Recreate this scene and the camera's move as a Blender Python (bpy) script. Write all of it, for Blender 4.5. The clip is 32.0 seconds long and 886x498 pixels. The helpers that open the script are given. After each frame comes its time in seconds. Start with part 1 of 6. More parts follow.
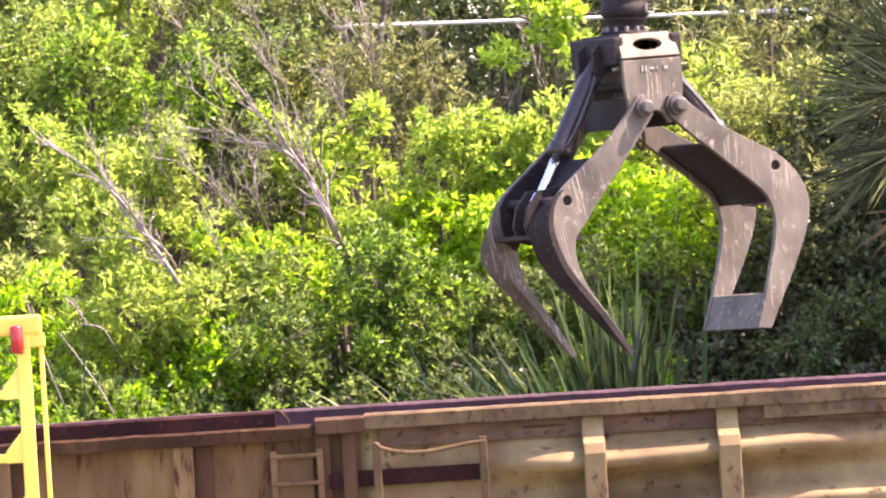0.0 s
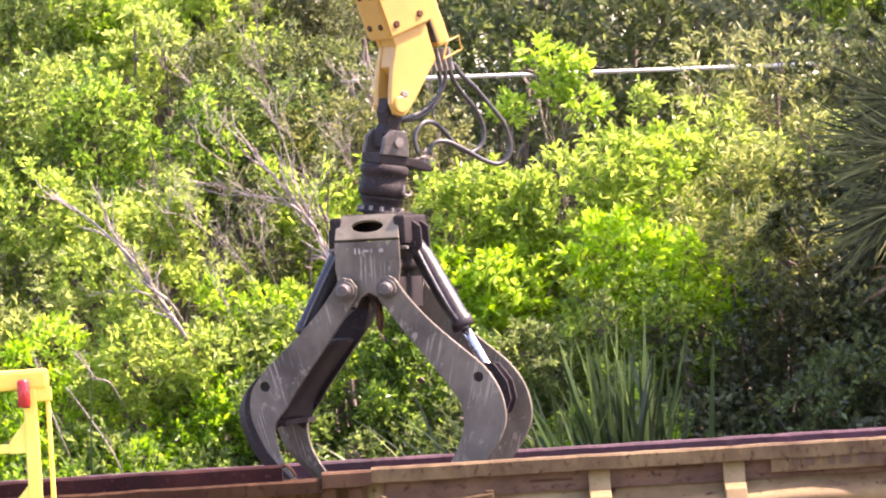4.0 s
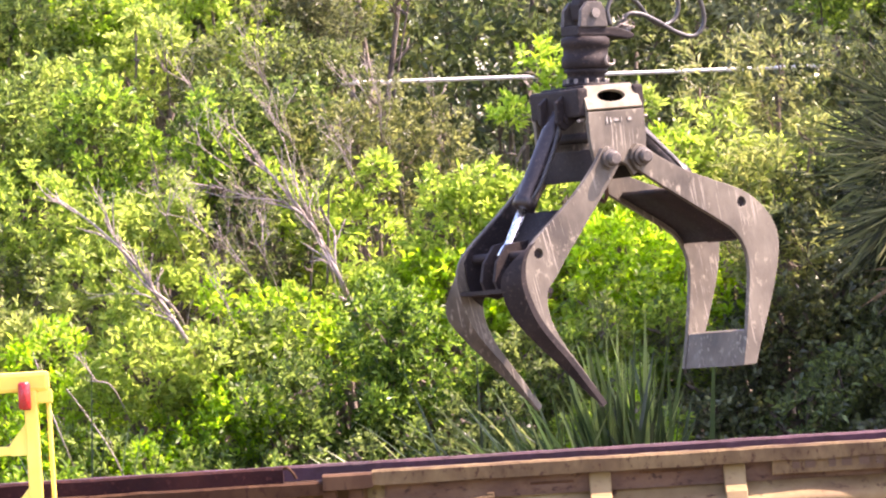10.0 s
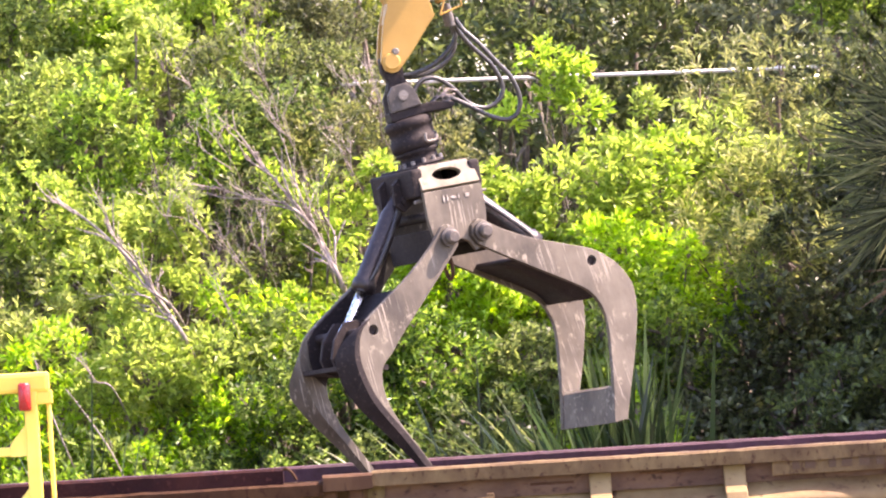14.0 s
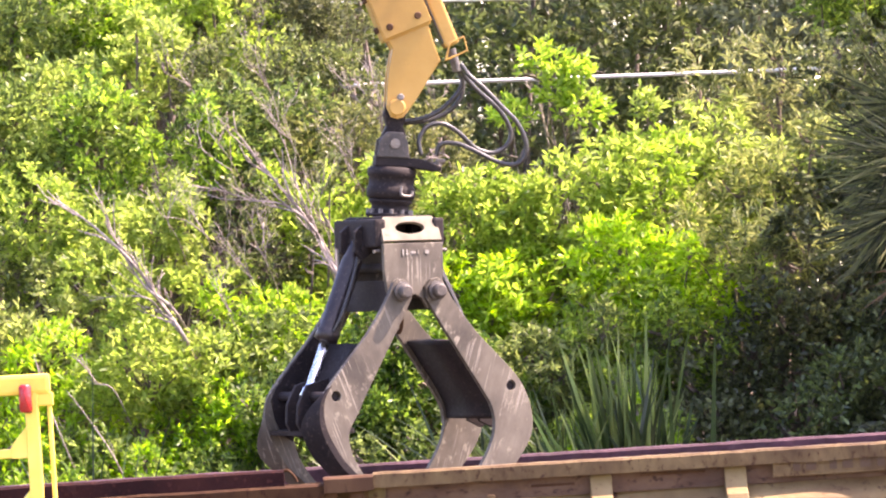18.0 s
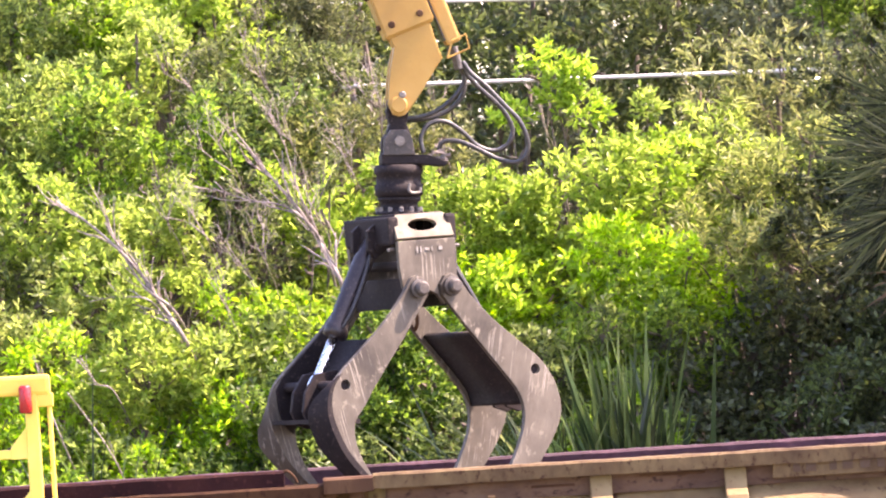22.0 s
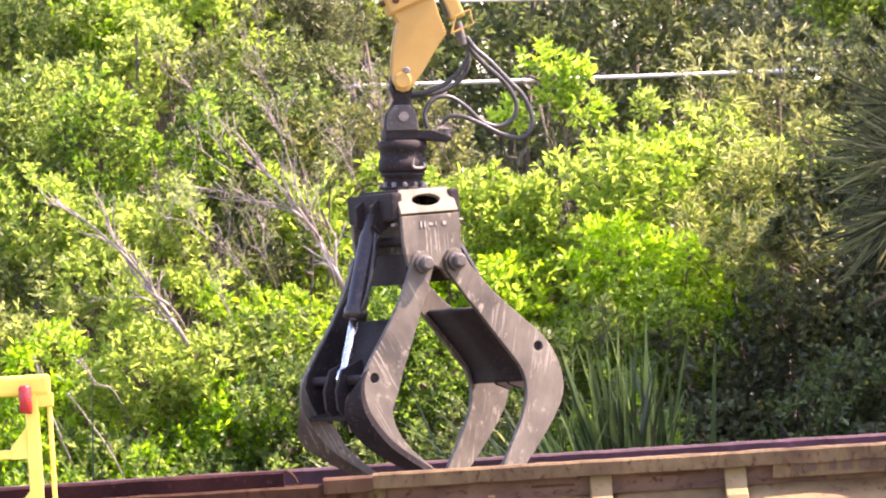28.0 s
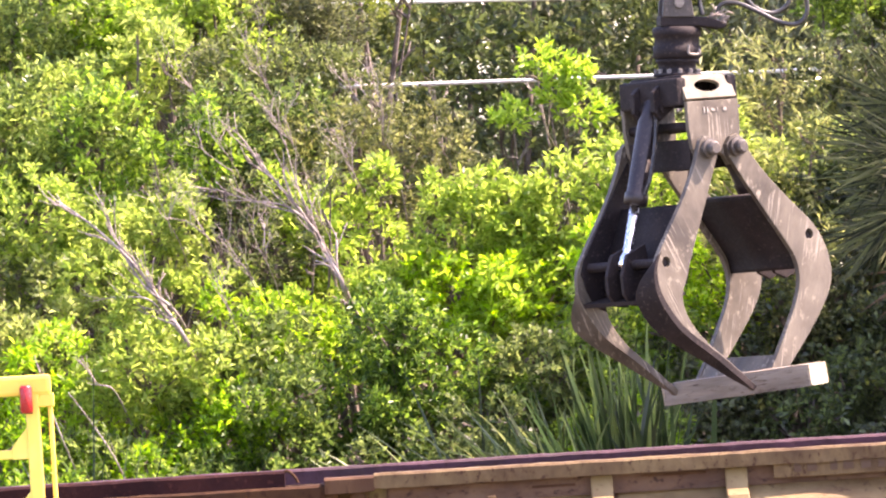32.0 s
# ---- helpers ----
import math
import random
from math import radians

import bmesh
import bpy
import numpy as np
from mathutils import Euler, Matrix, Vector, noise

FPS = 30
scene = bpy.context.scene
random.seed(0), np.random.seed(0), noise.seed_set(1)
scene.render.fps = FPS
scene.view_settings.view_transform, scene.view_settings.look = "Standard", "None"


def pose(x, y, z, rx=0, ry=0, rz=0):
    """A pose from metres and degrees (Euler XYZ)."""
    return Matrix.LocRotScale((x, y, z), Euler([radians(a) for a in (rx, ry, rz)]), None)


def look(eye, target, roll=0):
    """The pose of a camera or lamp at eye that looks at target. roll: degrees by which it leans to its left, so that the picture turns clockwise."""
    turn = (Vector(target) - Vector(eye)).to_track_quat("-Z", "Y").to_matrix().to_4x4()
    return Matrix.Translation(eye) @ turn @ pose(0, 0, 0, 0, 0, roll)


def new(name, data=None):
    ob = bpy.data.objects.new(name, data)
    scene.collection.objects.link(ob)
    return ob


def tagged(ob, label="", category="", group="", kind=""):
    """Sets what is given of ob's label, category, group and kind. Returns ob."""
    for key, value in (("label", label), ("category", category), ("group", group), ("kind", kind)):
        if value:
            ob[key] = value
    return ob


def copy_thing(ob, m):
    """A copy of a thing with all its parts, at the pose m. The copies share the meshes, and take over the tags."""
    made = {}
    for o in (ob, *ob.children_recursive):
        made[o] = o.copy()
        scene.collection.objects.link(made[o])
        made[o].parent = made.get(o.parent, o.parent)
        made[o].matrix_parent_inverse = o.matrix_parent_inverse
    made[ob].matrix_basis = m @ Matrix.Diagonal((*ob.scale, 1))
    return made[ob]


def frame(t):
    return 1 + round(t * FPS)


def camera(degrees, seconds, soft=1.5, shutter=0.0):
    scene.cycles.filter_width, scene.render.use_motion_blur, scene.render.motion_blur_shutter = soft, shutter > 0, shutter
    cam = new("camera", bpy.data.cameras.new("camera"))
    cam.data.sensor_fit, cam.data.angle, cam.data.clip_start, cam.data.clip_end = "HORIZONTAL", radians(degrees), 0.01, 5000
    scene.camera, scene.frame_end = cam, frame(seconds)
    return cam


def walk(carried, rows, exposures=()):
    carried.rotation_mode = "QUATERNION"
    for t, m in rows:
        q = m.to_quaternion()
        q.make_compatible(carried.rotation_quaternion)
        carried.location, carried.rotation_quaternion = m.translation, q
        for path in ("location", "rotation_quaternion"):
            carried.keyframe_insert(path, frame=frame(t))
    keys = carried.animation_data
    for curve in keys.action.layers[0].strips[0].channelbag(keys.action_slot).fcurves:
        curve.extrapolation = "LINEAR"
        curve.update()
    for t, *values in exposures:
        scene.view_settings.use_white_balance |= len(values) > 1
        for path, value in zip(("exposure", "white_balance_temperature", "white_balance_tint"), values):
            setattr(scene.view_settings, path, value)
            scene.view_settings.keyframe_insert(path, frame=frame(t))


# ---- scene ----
cam = camera(7.18, 32.0, soft=2.1, shutter=0.0)
EYE = (0.0, -48.5, 4.4)


def gaze(turn, tilt):
    """Camera on its stand, turned left by turn and up by tilt, leaning 3.5 degrees."""
    return pose(*EYE, 90 + tilt, 0, turn) @ pose(0, 0, 0, 0, 0, -3.5)


walk(cam, [
    (0, gaze(-0.035, -0.360)), (0.5, gaze(0.008, -0.033)), (1, gaze(-0.003, 0.030)), (1.5, gaze(-0.004, 0.051)),
    (2, gaze(0.002, 0.065)), (2.5, gaze(0.002, 0.072)), (3, gaze(-0.006, 0.079)), (3.5, gaze(-0.006, 0.079)),
    (5.5, gaze(0.000, 0.093)), (6, gaze(0.000, 0.093)), (6.5, gaze(0.000, 0.093)), (7, gaze(0.000, 0.093)),
    (7.5, gaze(0.000, 0.093)), (8, gaze(0.000, 0.100)), (8.5, gaze(0.000, 0.100)), (9, gaze(0.000, 0.100)),
    (9.5, gaze(0.000, 0.100)), (10, gaze(0.000, 0.100)), (10.5, gaze(0.000, 0.100)), (11, gaze(-0.000, 0.107)),
    (11.5, gaze(-0.000, 0.107)), (12, gaze(-0.000, 0.107)), (12.5, gaze(-0.000, 0.107)), (13, gaze(-0.000, 0.107)),
    (13.5, gaze(-0.000, 0.107)), (14, gaze(-0.000, 0.107)), (14.5, gaze(0.006, 0.107)), (16.5, gaze(-0.043, 0.111)),
    (17, gaze(-0.022, 0.120)), (17.5, gaze(-0.008, 0.121)), (18, gaze(0.006, 0.121)), (18.5, gaze(0.006, 0.121)),
    (19, gaze(0.006, 0.121)), (19.5, gaze(0.006, 0.121)), (20, gaze(0.006, 0.121)), (20.5, gaze(0.006, 0.121)),
    (21, gaze(0.006, 0.121)), (21.5, gaze(0.006, 0.121)), (22, gaze(0.005, 0.128)), (22.5, gaze(0.006, 0.121)),
    (23, gaze(0.005, 0.128)), (23.5, gaze(0.005, 0.128)), (24, gaze(0.005, 0.128)), (24.5, gaze(0.005, 0.128)),
    (25, gaze(0.005, 0.128)), (25.5, gaze(0.006, 0.121)), (27.5, gaze(0.005, 0.128)), (28, gaze(0.005, 0.128)),
    (28.5, gaze(0.005, 0.128)), (29, gaze(0.012, 0.129)), (29.5, gaze(0.012, 0.136)), (30, gaze(0.012, 0.136)),
    (30.5, gaze(0.012, 0.136)), (31, gaze(0.012, 0.129)), (31.5, gaze(0.005, 0.129)), (32, gaze(0.012, 0.129))],
    exposures=[(0, 2.40, 6950, 36), (32, 2.40, 6950, 36)])

# ---- light ----
SUN_TURN, SUN_UP = 87.0, 54.0        # compass turn from +y towards +x, height
world = bpy.data.worlds.new("sky")
scene.world = world
world.use_nodes = True
nt = world.node_tree
sky = nt.nodes.new("ShaderNodeTexSky")
sky.sky_type, sky.sun_disc = "NISHITA", False
sky.sun_elevation, sky.sun_rotation = radians(SUN_UP), radians(SUN_TURN)
sky.air_density, sky.dust_density = 1.0, 1.5
nt.nodes["Background"].inputs[1].default_value = 0.148
nt.links.new(sky.outputs[0], nt.nodes["Background"].inputs[0])
sun = new("sun", bpy.data.lights.new("sun", "SUN"))
sun.data.energy, sun.data.angle, sun.data.color = 4.5, radians(0.5), (1.0, 0.91, 0.74)
_d = Vector((math.sin(radians(SUN_TURN)) * math.cos(radians(SUN_UP)), math.cos(radians(SUN_TURN)) * math.cos(radians(SUN_UP)), math.sin(radians(SUN_UP))))
sun.matrix_world = look(_d * 60, (0, 0, 0))


# ---- materials ----
def nodes_of(name):
    m = bpy.data.materials.new(name)
    m.use_nodes = True
    t = m.node_tree
    return m, t, t.nodes["Principled BSDF"]


def ramp(t, fac, stops):
    r = t.nodes.new("ShaderNodeValToRGB")
    el = r.color_ramp.elements
    while len(el) < len(stops):
        el.new(0.5)
    for e, (p, c) in zip(el, stops):
        e.position, e.color = p, (*c, 1)
    t.links.new(fac, r.inputs[0])
    return r.outputs[0]


def noise_tex(t, scale, detail=6, rough=0.6, stretch=None):
    co = t.nodes.new("ShaderNodeTexCoord")
    out = co.outputs["Object"]
    if stretch:
        mp = t.nodes.new("ShaderNodeMapping")
        mp.inputs["Scale"].default_value = stretch
        t.links.new(out, mp.inputs[0])
        out = mp.outputs[0]
    n = t.nodes.new("ShaderNodeTexNoise")
    n.inputs["Scale"].default_value, n.inputs["Detail"].default_value, n.inputs["Roughness"].default_value = scale, detail, rough
    t.links.new(out, n.inputs[0])
    return n.outputs[0]


def mix(t, fac, a, b):
    m = t.nodes.new("ShaderNodeMix")
    m.data_type = "RGBA"
    for sock, v in ((m.inputs[0], fac), (m.inputs[6], a), (m.inputs[7], b)):
        if isinstance(v, (int, float)):
            sock.default_value = v
        elif isinstance(v, tuple):
            sock.default_value = (*v, 1)
        else:
            t.links.new(v, sock)
    return m.outputs[2]


def surface(name, dark, base, light, wear, rough=0.6, metal=0.0, scale=3.0, fine=40.0, bump=0.3, stretch=None, wear_at=0.62):
    """Painted or bare hard surface: broad mottling, fine grain, worn spots, relief."""
    m, t, b = nodes_of(name)
    broad = noise_tex(t, scale, 5, 0.6, stretch)
    grain = noise_tex(t, fine, 6, 0.65, stretch)
    col = ramp(t, broad, [(0.3, dark), (0.5, base), (0.72, light)])
    spots = ramp(t, grain, [(wear_at - 0.06, (0, 0, 0)), (wear_at + 0.04, (1, 1, 1))])
    t.links.new(mix(t, spots, col, wear), b.inputs["Base Color"])
    b.inputs["Metallic"].default_value = metal
    rr = ramp(t, grain, [(0.3, (rough - 0.12,) * 3), (0.7, (min(1, rough + 0.15),) * 3)])
    t.links.new(rr, b.inputs["Roughness"])
    bm = t.nodes.new("ShaderNodeBump")
    bm.inputs["Strength"].default_value, bm.inputs["Distance"].default_value = bump, 0.01
    t.links.new(grain, bm.inputs["Height"])
    t.links.new(bm.outputs[0], b.inputs["Normal"])
    return m


def foliage(name, deep, mid, tip, through_light=0.5, gloss=0.42):
    """Leaves: colour changes leaf by leaf, and light passes through them."""
    m, t, b = nodes_of(name)
    g = t.nodes.new("ShaderNodeNewGeometry")
    col = ramp(t, g.outputs["Random Per Island"], [(0.0, deep), (0.45, mid), (0.93, tip)])
    info = t.nodes.new("ShaderNodeObjectInfo")
    own = t.nodes.new("ShaderNodeHueSaturation")
    for sock, lo, hi in (("Hue", 0.485, 0.512), ("Value", 0.75, 1.2), ("Saturation", 0.8, 1.1)):
        mr = t.nodes.new("ShaderNodeMapRange")
        mr.inputs[3].default_value, mr.inputs[4].default_value = lo, hi
        t.links.new(info.outputs["Random"], mr.inputs[0])
        t.links.new(mr.outputs[0], own.inputs[sock])
    t.links.new(col, own.inputs["Color"])
    col = own.outputs[0]
    t.links.new(col, b.inputs["Base Color"])
    b.inputs["Roughness"].default_value = gloss
    tr = t.nodes.new("ShaderNodeBsdfTranslucent")
    hs = t.nodes.new("ShaderNodeHueSaturation")
    hs.inputs["Hue"].default_value, hs.inputs["Saturation"].default_value, hs.inputs["Value"].default_value = 0.498, 1.05, 1.55
    t.links.new(col, hs.inputs["Color"])
    t.links.new(hs.outputs[0], tr.inputs[0])
    mx = t.nodes.new("ShaderNodeMixShader")
    mx.inputs[0].default_value = through_light
    t.links.new(b.outputs[0], mx.inputs[1])
    t.links.new(tr.outputs[0], mx.inputs[2])
    t.links.new(mx.outputs[0], t.nodes["Material Output"].inputs[0])
    return m


def scratched(m, light, strength=0.55):
    """Adds straight pale scratches that gather in patches."""
    t = m.node_tree
    b = t.nodes["Principled BSDF"]
    col = b.inputs["Base Color"].links[0].from_socket
    for turn, where in ((0.5, (3, 0, 1)), (-0.35, (0, 5, 7)), (1.2, (9, 2, 4))):
        co = t.nodes.new("ShaderNodeTexCoord")
        mp = t.nodes.new("ShaderNodeMapping")
        mp.inputs["Location"].default_value = where
        mp.inputs["Rotation"].default_value, mp.inputs["Scale"].default_value = (0, turn, 0), (1.0, 0.4, 0.022)
        n = t.nodes.new("ShaderNodeTexNoise")
        n.inputs["Scale"].default_value, n.inputs["Detail"].default_value = 60, 2
        t.links.new(co.outputs["Object"], mp.inputs[0])
        t.links.new(mp.outputs[0], n.inputs[0])
        line = ramp(t, n.outputs[0], [(0.635, (0, 0, 0)), (0.665, (strength,) * 3)])
        patch = ramp(t, noise_tex(t, 4.0, 2, 0.5), [(0.45, (0, 0, 0)), (0.62, (1, 1, 1))])
        both = t.nodes.new("ShaderNodeMath")
        both.operation = "MULTIPLY"
        t.links.new(line, both.inputs[0])
        t.links.new(patch, both.inputs[1])
        col = mix(t, both.outputs[0], col, light)
    t.links.new(col, b.inputs["Base Color"])
    return m


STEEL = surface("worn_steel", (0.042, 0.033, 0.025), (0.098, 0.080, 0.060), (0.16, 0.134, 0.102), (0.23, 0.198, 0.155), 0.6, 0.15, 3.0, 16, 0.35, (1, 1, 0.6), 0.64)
CAP = surface("greasy_pin_steel", (0.03, 0.024, 0.021), (0.05, 0.041, 0.036), (0.08, 0.066, 0.057), (0.12, 0.10, 0.085), 0.6, 0.0, 8, 40, 0.3)
# lighter steel tone stands in for sunlight on the sloping shoulder plates
SUNLIT_STEEL = surface("sunlit_steel", (0.09, 0.076, 0.053), (0.145, 0.122, 0.086), (0.20, 0.172, 0.125), (0.12, 0.10, 0.072), 0.7, 0.0, 3, 18, 0.3)
scratched(STEEL, (0.36, 0.315, 0.26))
BARE = surface("scoured_steel", (0.11, 0.094, 0.082), (0.155, 0.135, 0.118), (0.21, 0.185, 0.165), (0.30, 0.27, 0.24), 0.5, 0.35, 5, 60, 0.35, (1, 1, 4))
# black steel, also used to put shade on tine and claw faces
BLACK = surface("greasy_black_and_shade", (0.010, 0.0068, 0.0075), (0.0165, 0.0115, 0.012), (0.028, 0.020, 0.019), (0.055, 0.043, 0.037), 0.7, 0.0, 4, 40, 0.3)
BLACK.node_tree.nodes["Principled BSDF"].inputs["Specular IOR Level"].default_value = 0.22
CHROME = surface("polished_rod", (0.75, 0.77, 0.8), (0.8, 0.82, 0.85), (0.85, 0.87, 0.9), (0.9, 0.9, 0.92), 0.2, 1.0, 4, 30, 0.02)
YELLOW = surface("machine_yellow_paint", (0.34, 0.18, 0.034), (0.40, 0.222, 0.044), (0.46, 0.272, 0.066), (0.27, 0.15, 0.045), 0.45, 0.0, 2, 30, 0.15, None, 0.7)
PALE_YELLOW = surface("safety_yellow_paint", (0.78, 0.52, 0.07), (0.86, 0.60, 0.09), (0.9, 0.67, 0.14), (0.6, 0.42, 0.12), 0.4, 0.0, 2, 25, 0.1, None, 0.7)
RUST = surface("rusted_paint", (0.042, 0.017, 0.009), (0.07, 0.033, 0.017), (0.115, 0.062, 0.032), (0.03, 0.012, 0.008), 0.75, 0.0, 1.6, 9, 0.6, (1.6, 1, 0.4), 0.64)
BROWN = surface("dark_brown_chord", (0.026, 0.010, 0.005), (0.046, 0.020, 0.009), (0.075, 0.036, 0.016), (0.025, 0.009, 0.006), 0.75, 0.0, 2.5, 16, 0.5, (1.2, 1, 0.6), 0.62)
TAN = surface("faded_tan_paint", (0.072, 0.034, 0.014), (0.135, 0.077, 0.033), (0.21, 0.135, 0.060), (0.055, 0.018, 0.010), 0.7, 0.0, 1.8, 9, 0.5, (1.6, 1, 0.35), 0.64)
CHORD = surface("weathered_top_chord", (0.056, 0.028, 0.011), (0.10, 0.060, 0.026), (0.165, 0.112, 0.050), (0.045, 0.018, 0.009), 0.7, 0.0, 4, 22, 0.4, (1.2, 1, 0.7), 0.62)
CREAM = surface("stained_cream_paint", (0.070, 0.034, 0.016), (0.18, 0.120, 0.056), (0.31, 0.24, 0.115), (0.055, 0.021, 0.012), 0.7, 0.0, 1.3, 12, 0.5, (0.8, 1, 0.6), 0.64)
# dark rust tone that is also used to paint shade
RUST_AND_SHADE = surface("dark_rust_and_shade", (0.013, 0.004, 0.005), (0.024, 0.007, 0.007), (0.040, 0.013, 0.011), (0.05, 0.018, 0.016), 0.8, 0.0, 2, 25, 0.6)
BARREL = surface("rusty_black_barrel", (0.012, 0.0078, 0.0085), (0.020, 0.0135, 0.0138), (0.034, 0.023, 0.022), (0.06, 0.042, 0.038), 0.42, 0.1, 5, 30, 0.2)
STAIN_AND_SHADE = surface("rust_stain_and_shade", (0.045, 0.018, 0.010), (0.09, 0.044, 0.024), (0.15, 0.09, 0.048), (0.03, 0.011, 0.007), 0.75, 0.0, 2.2, 12, 0.5, (0.9, 1, 1.6), 0.62)
# maroon takes in the lens's purple fringe along the far chord
MAROON = surface("maroon_rust_and_fringe", (0.024, 0.006, 0.011), (0.040, 0.010, 0.019), (0.062, 0.017, 0.030), (0.028, 0.008, 0.010), 0.75, 0.0, 2, 22, 0.5)
RUBBER_AND_SHADE = surface("hose_rubber_and_shade", (0.018, 0.017, 0.017), (0.03, 0.028, 0.028), (0.05, 0.047, 0.045), (0.10, 0.095, 0.09), 0.4, 0.0, 6, 60, 0.1)
RED = surface("red_lens", (0.35, 0.015, 0.015), (0.45, 0.02, 0.02), (0.5, 0.03, 0.025), (0.3, 0.02, 0.02), 0.3, 0.0, 6, 60, 0.05)
for _m, _k in ((RUST, 0.2), (RUST_AND_SHADE, 0.12), (BROWN, 0.15), (TAN, 0.25), (CHORD, 0.3), (CREAM, 0.3)):
    _m.node_tree.nodes["Principled BSDF"].inputs["Specular IOR Level"].default_value = _k
WOOD = surface("weathered_tie_wood", (0.15, 0.115, 0.085), (0.23, 0.185, 0.145), (0.31, 0.255, 0.20), (0.10, 0.07, 0.052), 0.8, 0.0, 5, 30, 0.7, (0.25, 2, 2))
FRESH = surface("fresh_sawn_wood", (0.24, 0.145, 0.08), (0.33, 0.215, 0.125), (0.41, 0.29, 0.18), (0.18, 0.10, 0.055), 0.75, 0.0, 5, 30, 0.5, (0.25, 2, 2))
END_GRAIN = surface("pale_end_grain", (0.28, 0.22, 0.15), (0.36, 0.29, 0.20), (0.42, 0.35, 0.26), (0.22, 0.16, 0.11), 0.8, 0.0, 8, 40, 0.4)
CABLE = surface("pale_cable", (0.55, 0.53, 0.5), (0.66, 0.64, 0.6), (0.75, 0.73, 0.7), (0.5, 0.48, 0.45), 0.4, 0.0, 6, 50, 0.1)
DEADWOOD = surface("silver_dead_wood", (0.18, 0.145, 0.125), (0.28, 0.23, 0.205), (0.40, 0.335, 0.30), (0.12, 0.09, 0.08), 0.75, 0.0, 6, 40, 0.5)
BARK = surface("dull_bark", (0.07, 0.055, 0.045), (0.13, 0.10, 0.08), (0.2, 0.16, 0.13), (0.25, 0.21, 0.18), 0.85, 0.0, 5, 30, 0.7)
SOIL = surface("scrub_ground", (0.05, 0.055, 0.02), (0.10, 0.095, 0.05), (0.16, 0.14, 0.09), (0.06, 0.09, 0.03), 0.9, 0.0, 0.4, 6, 0.6)
STENCIL = surface("faded_stencil_paint", (0.05, 0.024, 0.012), (0.062, 0.03, 0.014), (0.075, 0.038, 0.018), (0.08, 0.042, 0.02), 0.7, 0.0, 5, 30, 0.2)
WHITE = surface("scuffed_white_paint", (0.2, 0.18, 0.15), (0.28, 0.25, 0.22), (0.4, 0.37, 0.33), (0.12, 0.1, 0.08), 0.6, 0.0, 30, 90, 0.2, None, 0.55)

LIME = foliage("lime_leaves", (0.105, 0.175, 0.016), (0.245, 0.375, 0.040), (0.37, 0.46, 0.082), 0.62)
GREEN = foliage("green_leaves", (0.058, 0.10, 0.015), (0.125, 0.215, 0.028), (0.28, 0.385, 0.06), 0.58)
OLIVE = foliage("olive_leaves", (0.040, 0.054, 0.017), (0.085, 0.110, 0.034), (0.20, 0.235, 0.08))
# deep and dark leaf colours carry the bank's shade, pale tips its glints
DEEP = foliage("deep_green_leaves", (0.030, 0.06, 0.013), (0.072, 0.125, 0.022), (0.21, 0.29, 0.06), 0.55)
SHADE = foliage("shaded_dark_leaves", (0.040, 0.055, 0.025), (0.075, 0.098, 0.038), (0.16, 0.20, 0.06), 0.4, 0.34)
# lighter, greyer leaf colour stands in for distance haze
HAZE = foliage("hazy_far_leaves", (0.075, 0.09, 0.05), (0.14, 0.16, 0.082), (0.24, 0.27, 0.13), 0.45, 0.5)
STRAW = foliage("yellowing_leaves", (0.09, 0.125, 0.025), (0.19, 0.25, 0.05), (0.35, 0.38, 0.10))
MOSS = foliage("yellow_olive_leaves", (0.055, 0.07, 0.02), (0.125, 0.155, 0.035), (0.25, 0.28, 0.065))
# dark blades hold shade in their colour, the few pale ones sunlight
BLADE = foliage("grass_blades", (0.016, 0.028, 0.011), (0.036, 0.060, 0.018), (0.20, 0.26, 0.085), 0.35, 0.35)
FROND = foliage("palm_fronds", (0.022, 0.026, 0.011), (0.045, 0.052, 0.020), (0.13, 0.135, 0.05), 0.25, 0.5)
FROND.node_tree.nodes["Principled BSDF"].inputs["Specular IOR Level"].default_value = 0.08
DEAD_FROND = foliage("dead_fronds", (0.12, 0.055, 0.018), (0.22, 0.11, 0.036), (0.32, 0.18, 0.06), 0.3, 0.6)


# ---- mesh helpers ----
def finish(name, bm, material, smooth=False):
    me = bpy.data.meshes.new(name)
    bmesh.ops.recalc_face_normals(bm, faces=bm.faces)
    bm.to_mesh(me)
    bm.free()
    me.materials.append(material)
    if smooth:
        me.shade_smooth()
    return me


def part(name, bm, material, parent, label="", smooth=False):
    ob = new(name, finish(name, bm, material, smooth))
    ob.parent = parent
    return tagged(ob, label) if label else ob


def thing(name, label, category, group="", kind=""):
    return tagged(new(name), label, category, group, kind)


def box(bm, x0, x1, y0, y1, z0, z1, bevel=0.0, turn=None):
    r = bmesh.ops.create_cube(bm, size=1)
    bmesh.ops.scale(bm, verts=r["verts"], vec=(x1 - x0, y1 - y0, z1 - z0))
    bmesh.ops.translate(bm, verts=r["verts"], vec=((x0 + x1) / 2, (y0 + y1) / 2, (z0 + z1) / 2))
    vs = r["verts"]
    if bevel:
        es = list({e for v in vs for e in v.link_edges})
        out = bmesh.ops.bevel(bm, geom=es, offset=bevel, segments=2, affect="EDGES", profile=0.6)
        vs = out["verts"]
        vs = list({v for f in out["faces"] for v in f.verts} | {v for v in vs})
    if turn:
        bmesh.ops.transform(bm, matrix=turn, verts=[v for v in bm.verts if v in set(vs)])
    return bm


def one_box(*a, **k):
    return box(bmesh.new(), *a, **k)


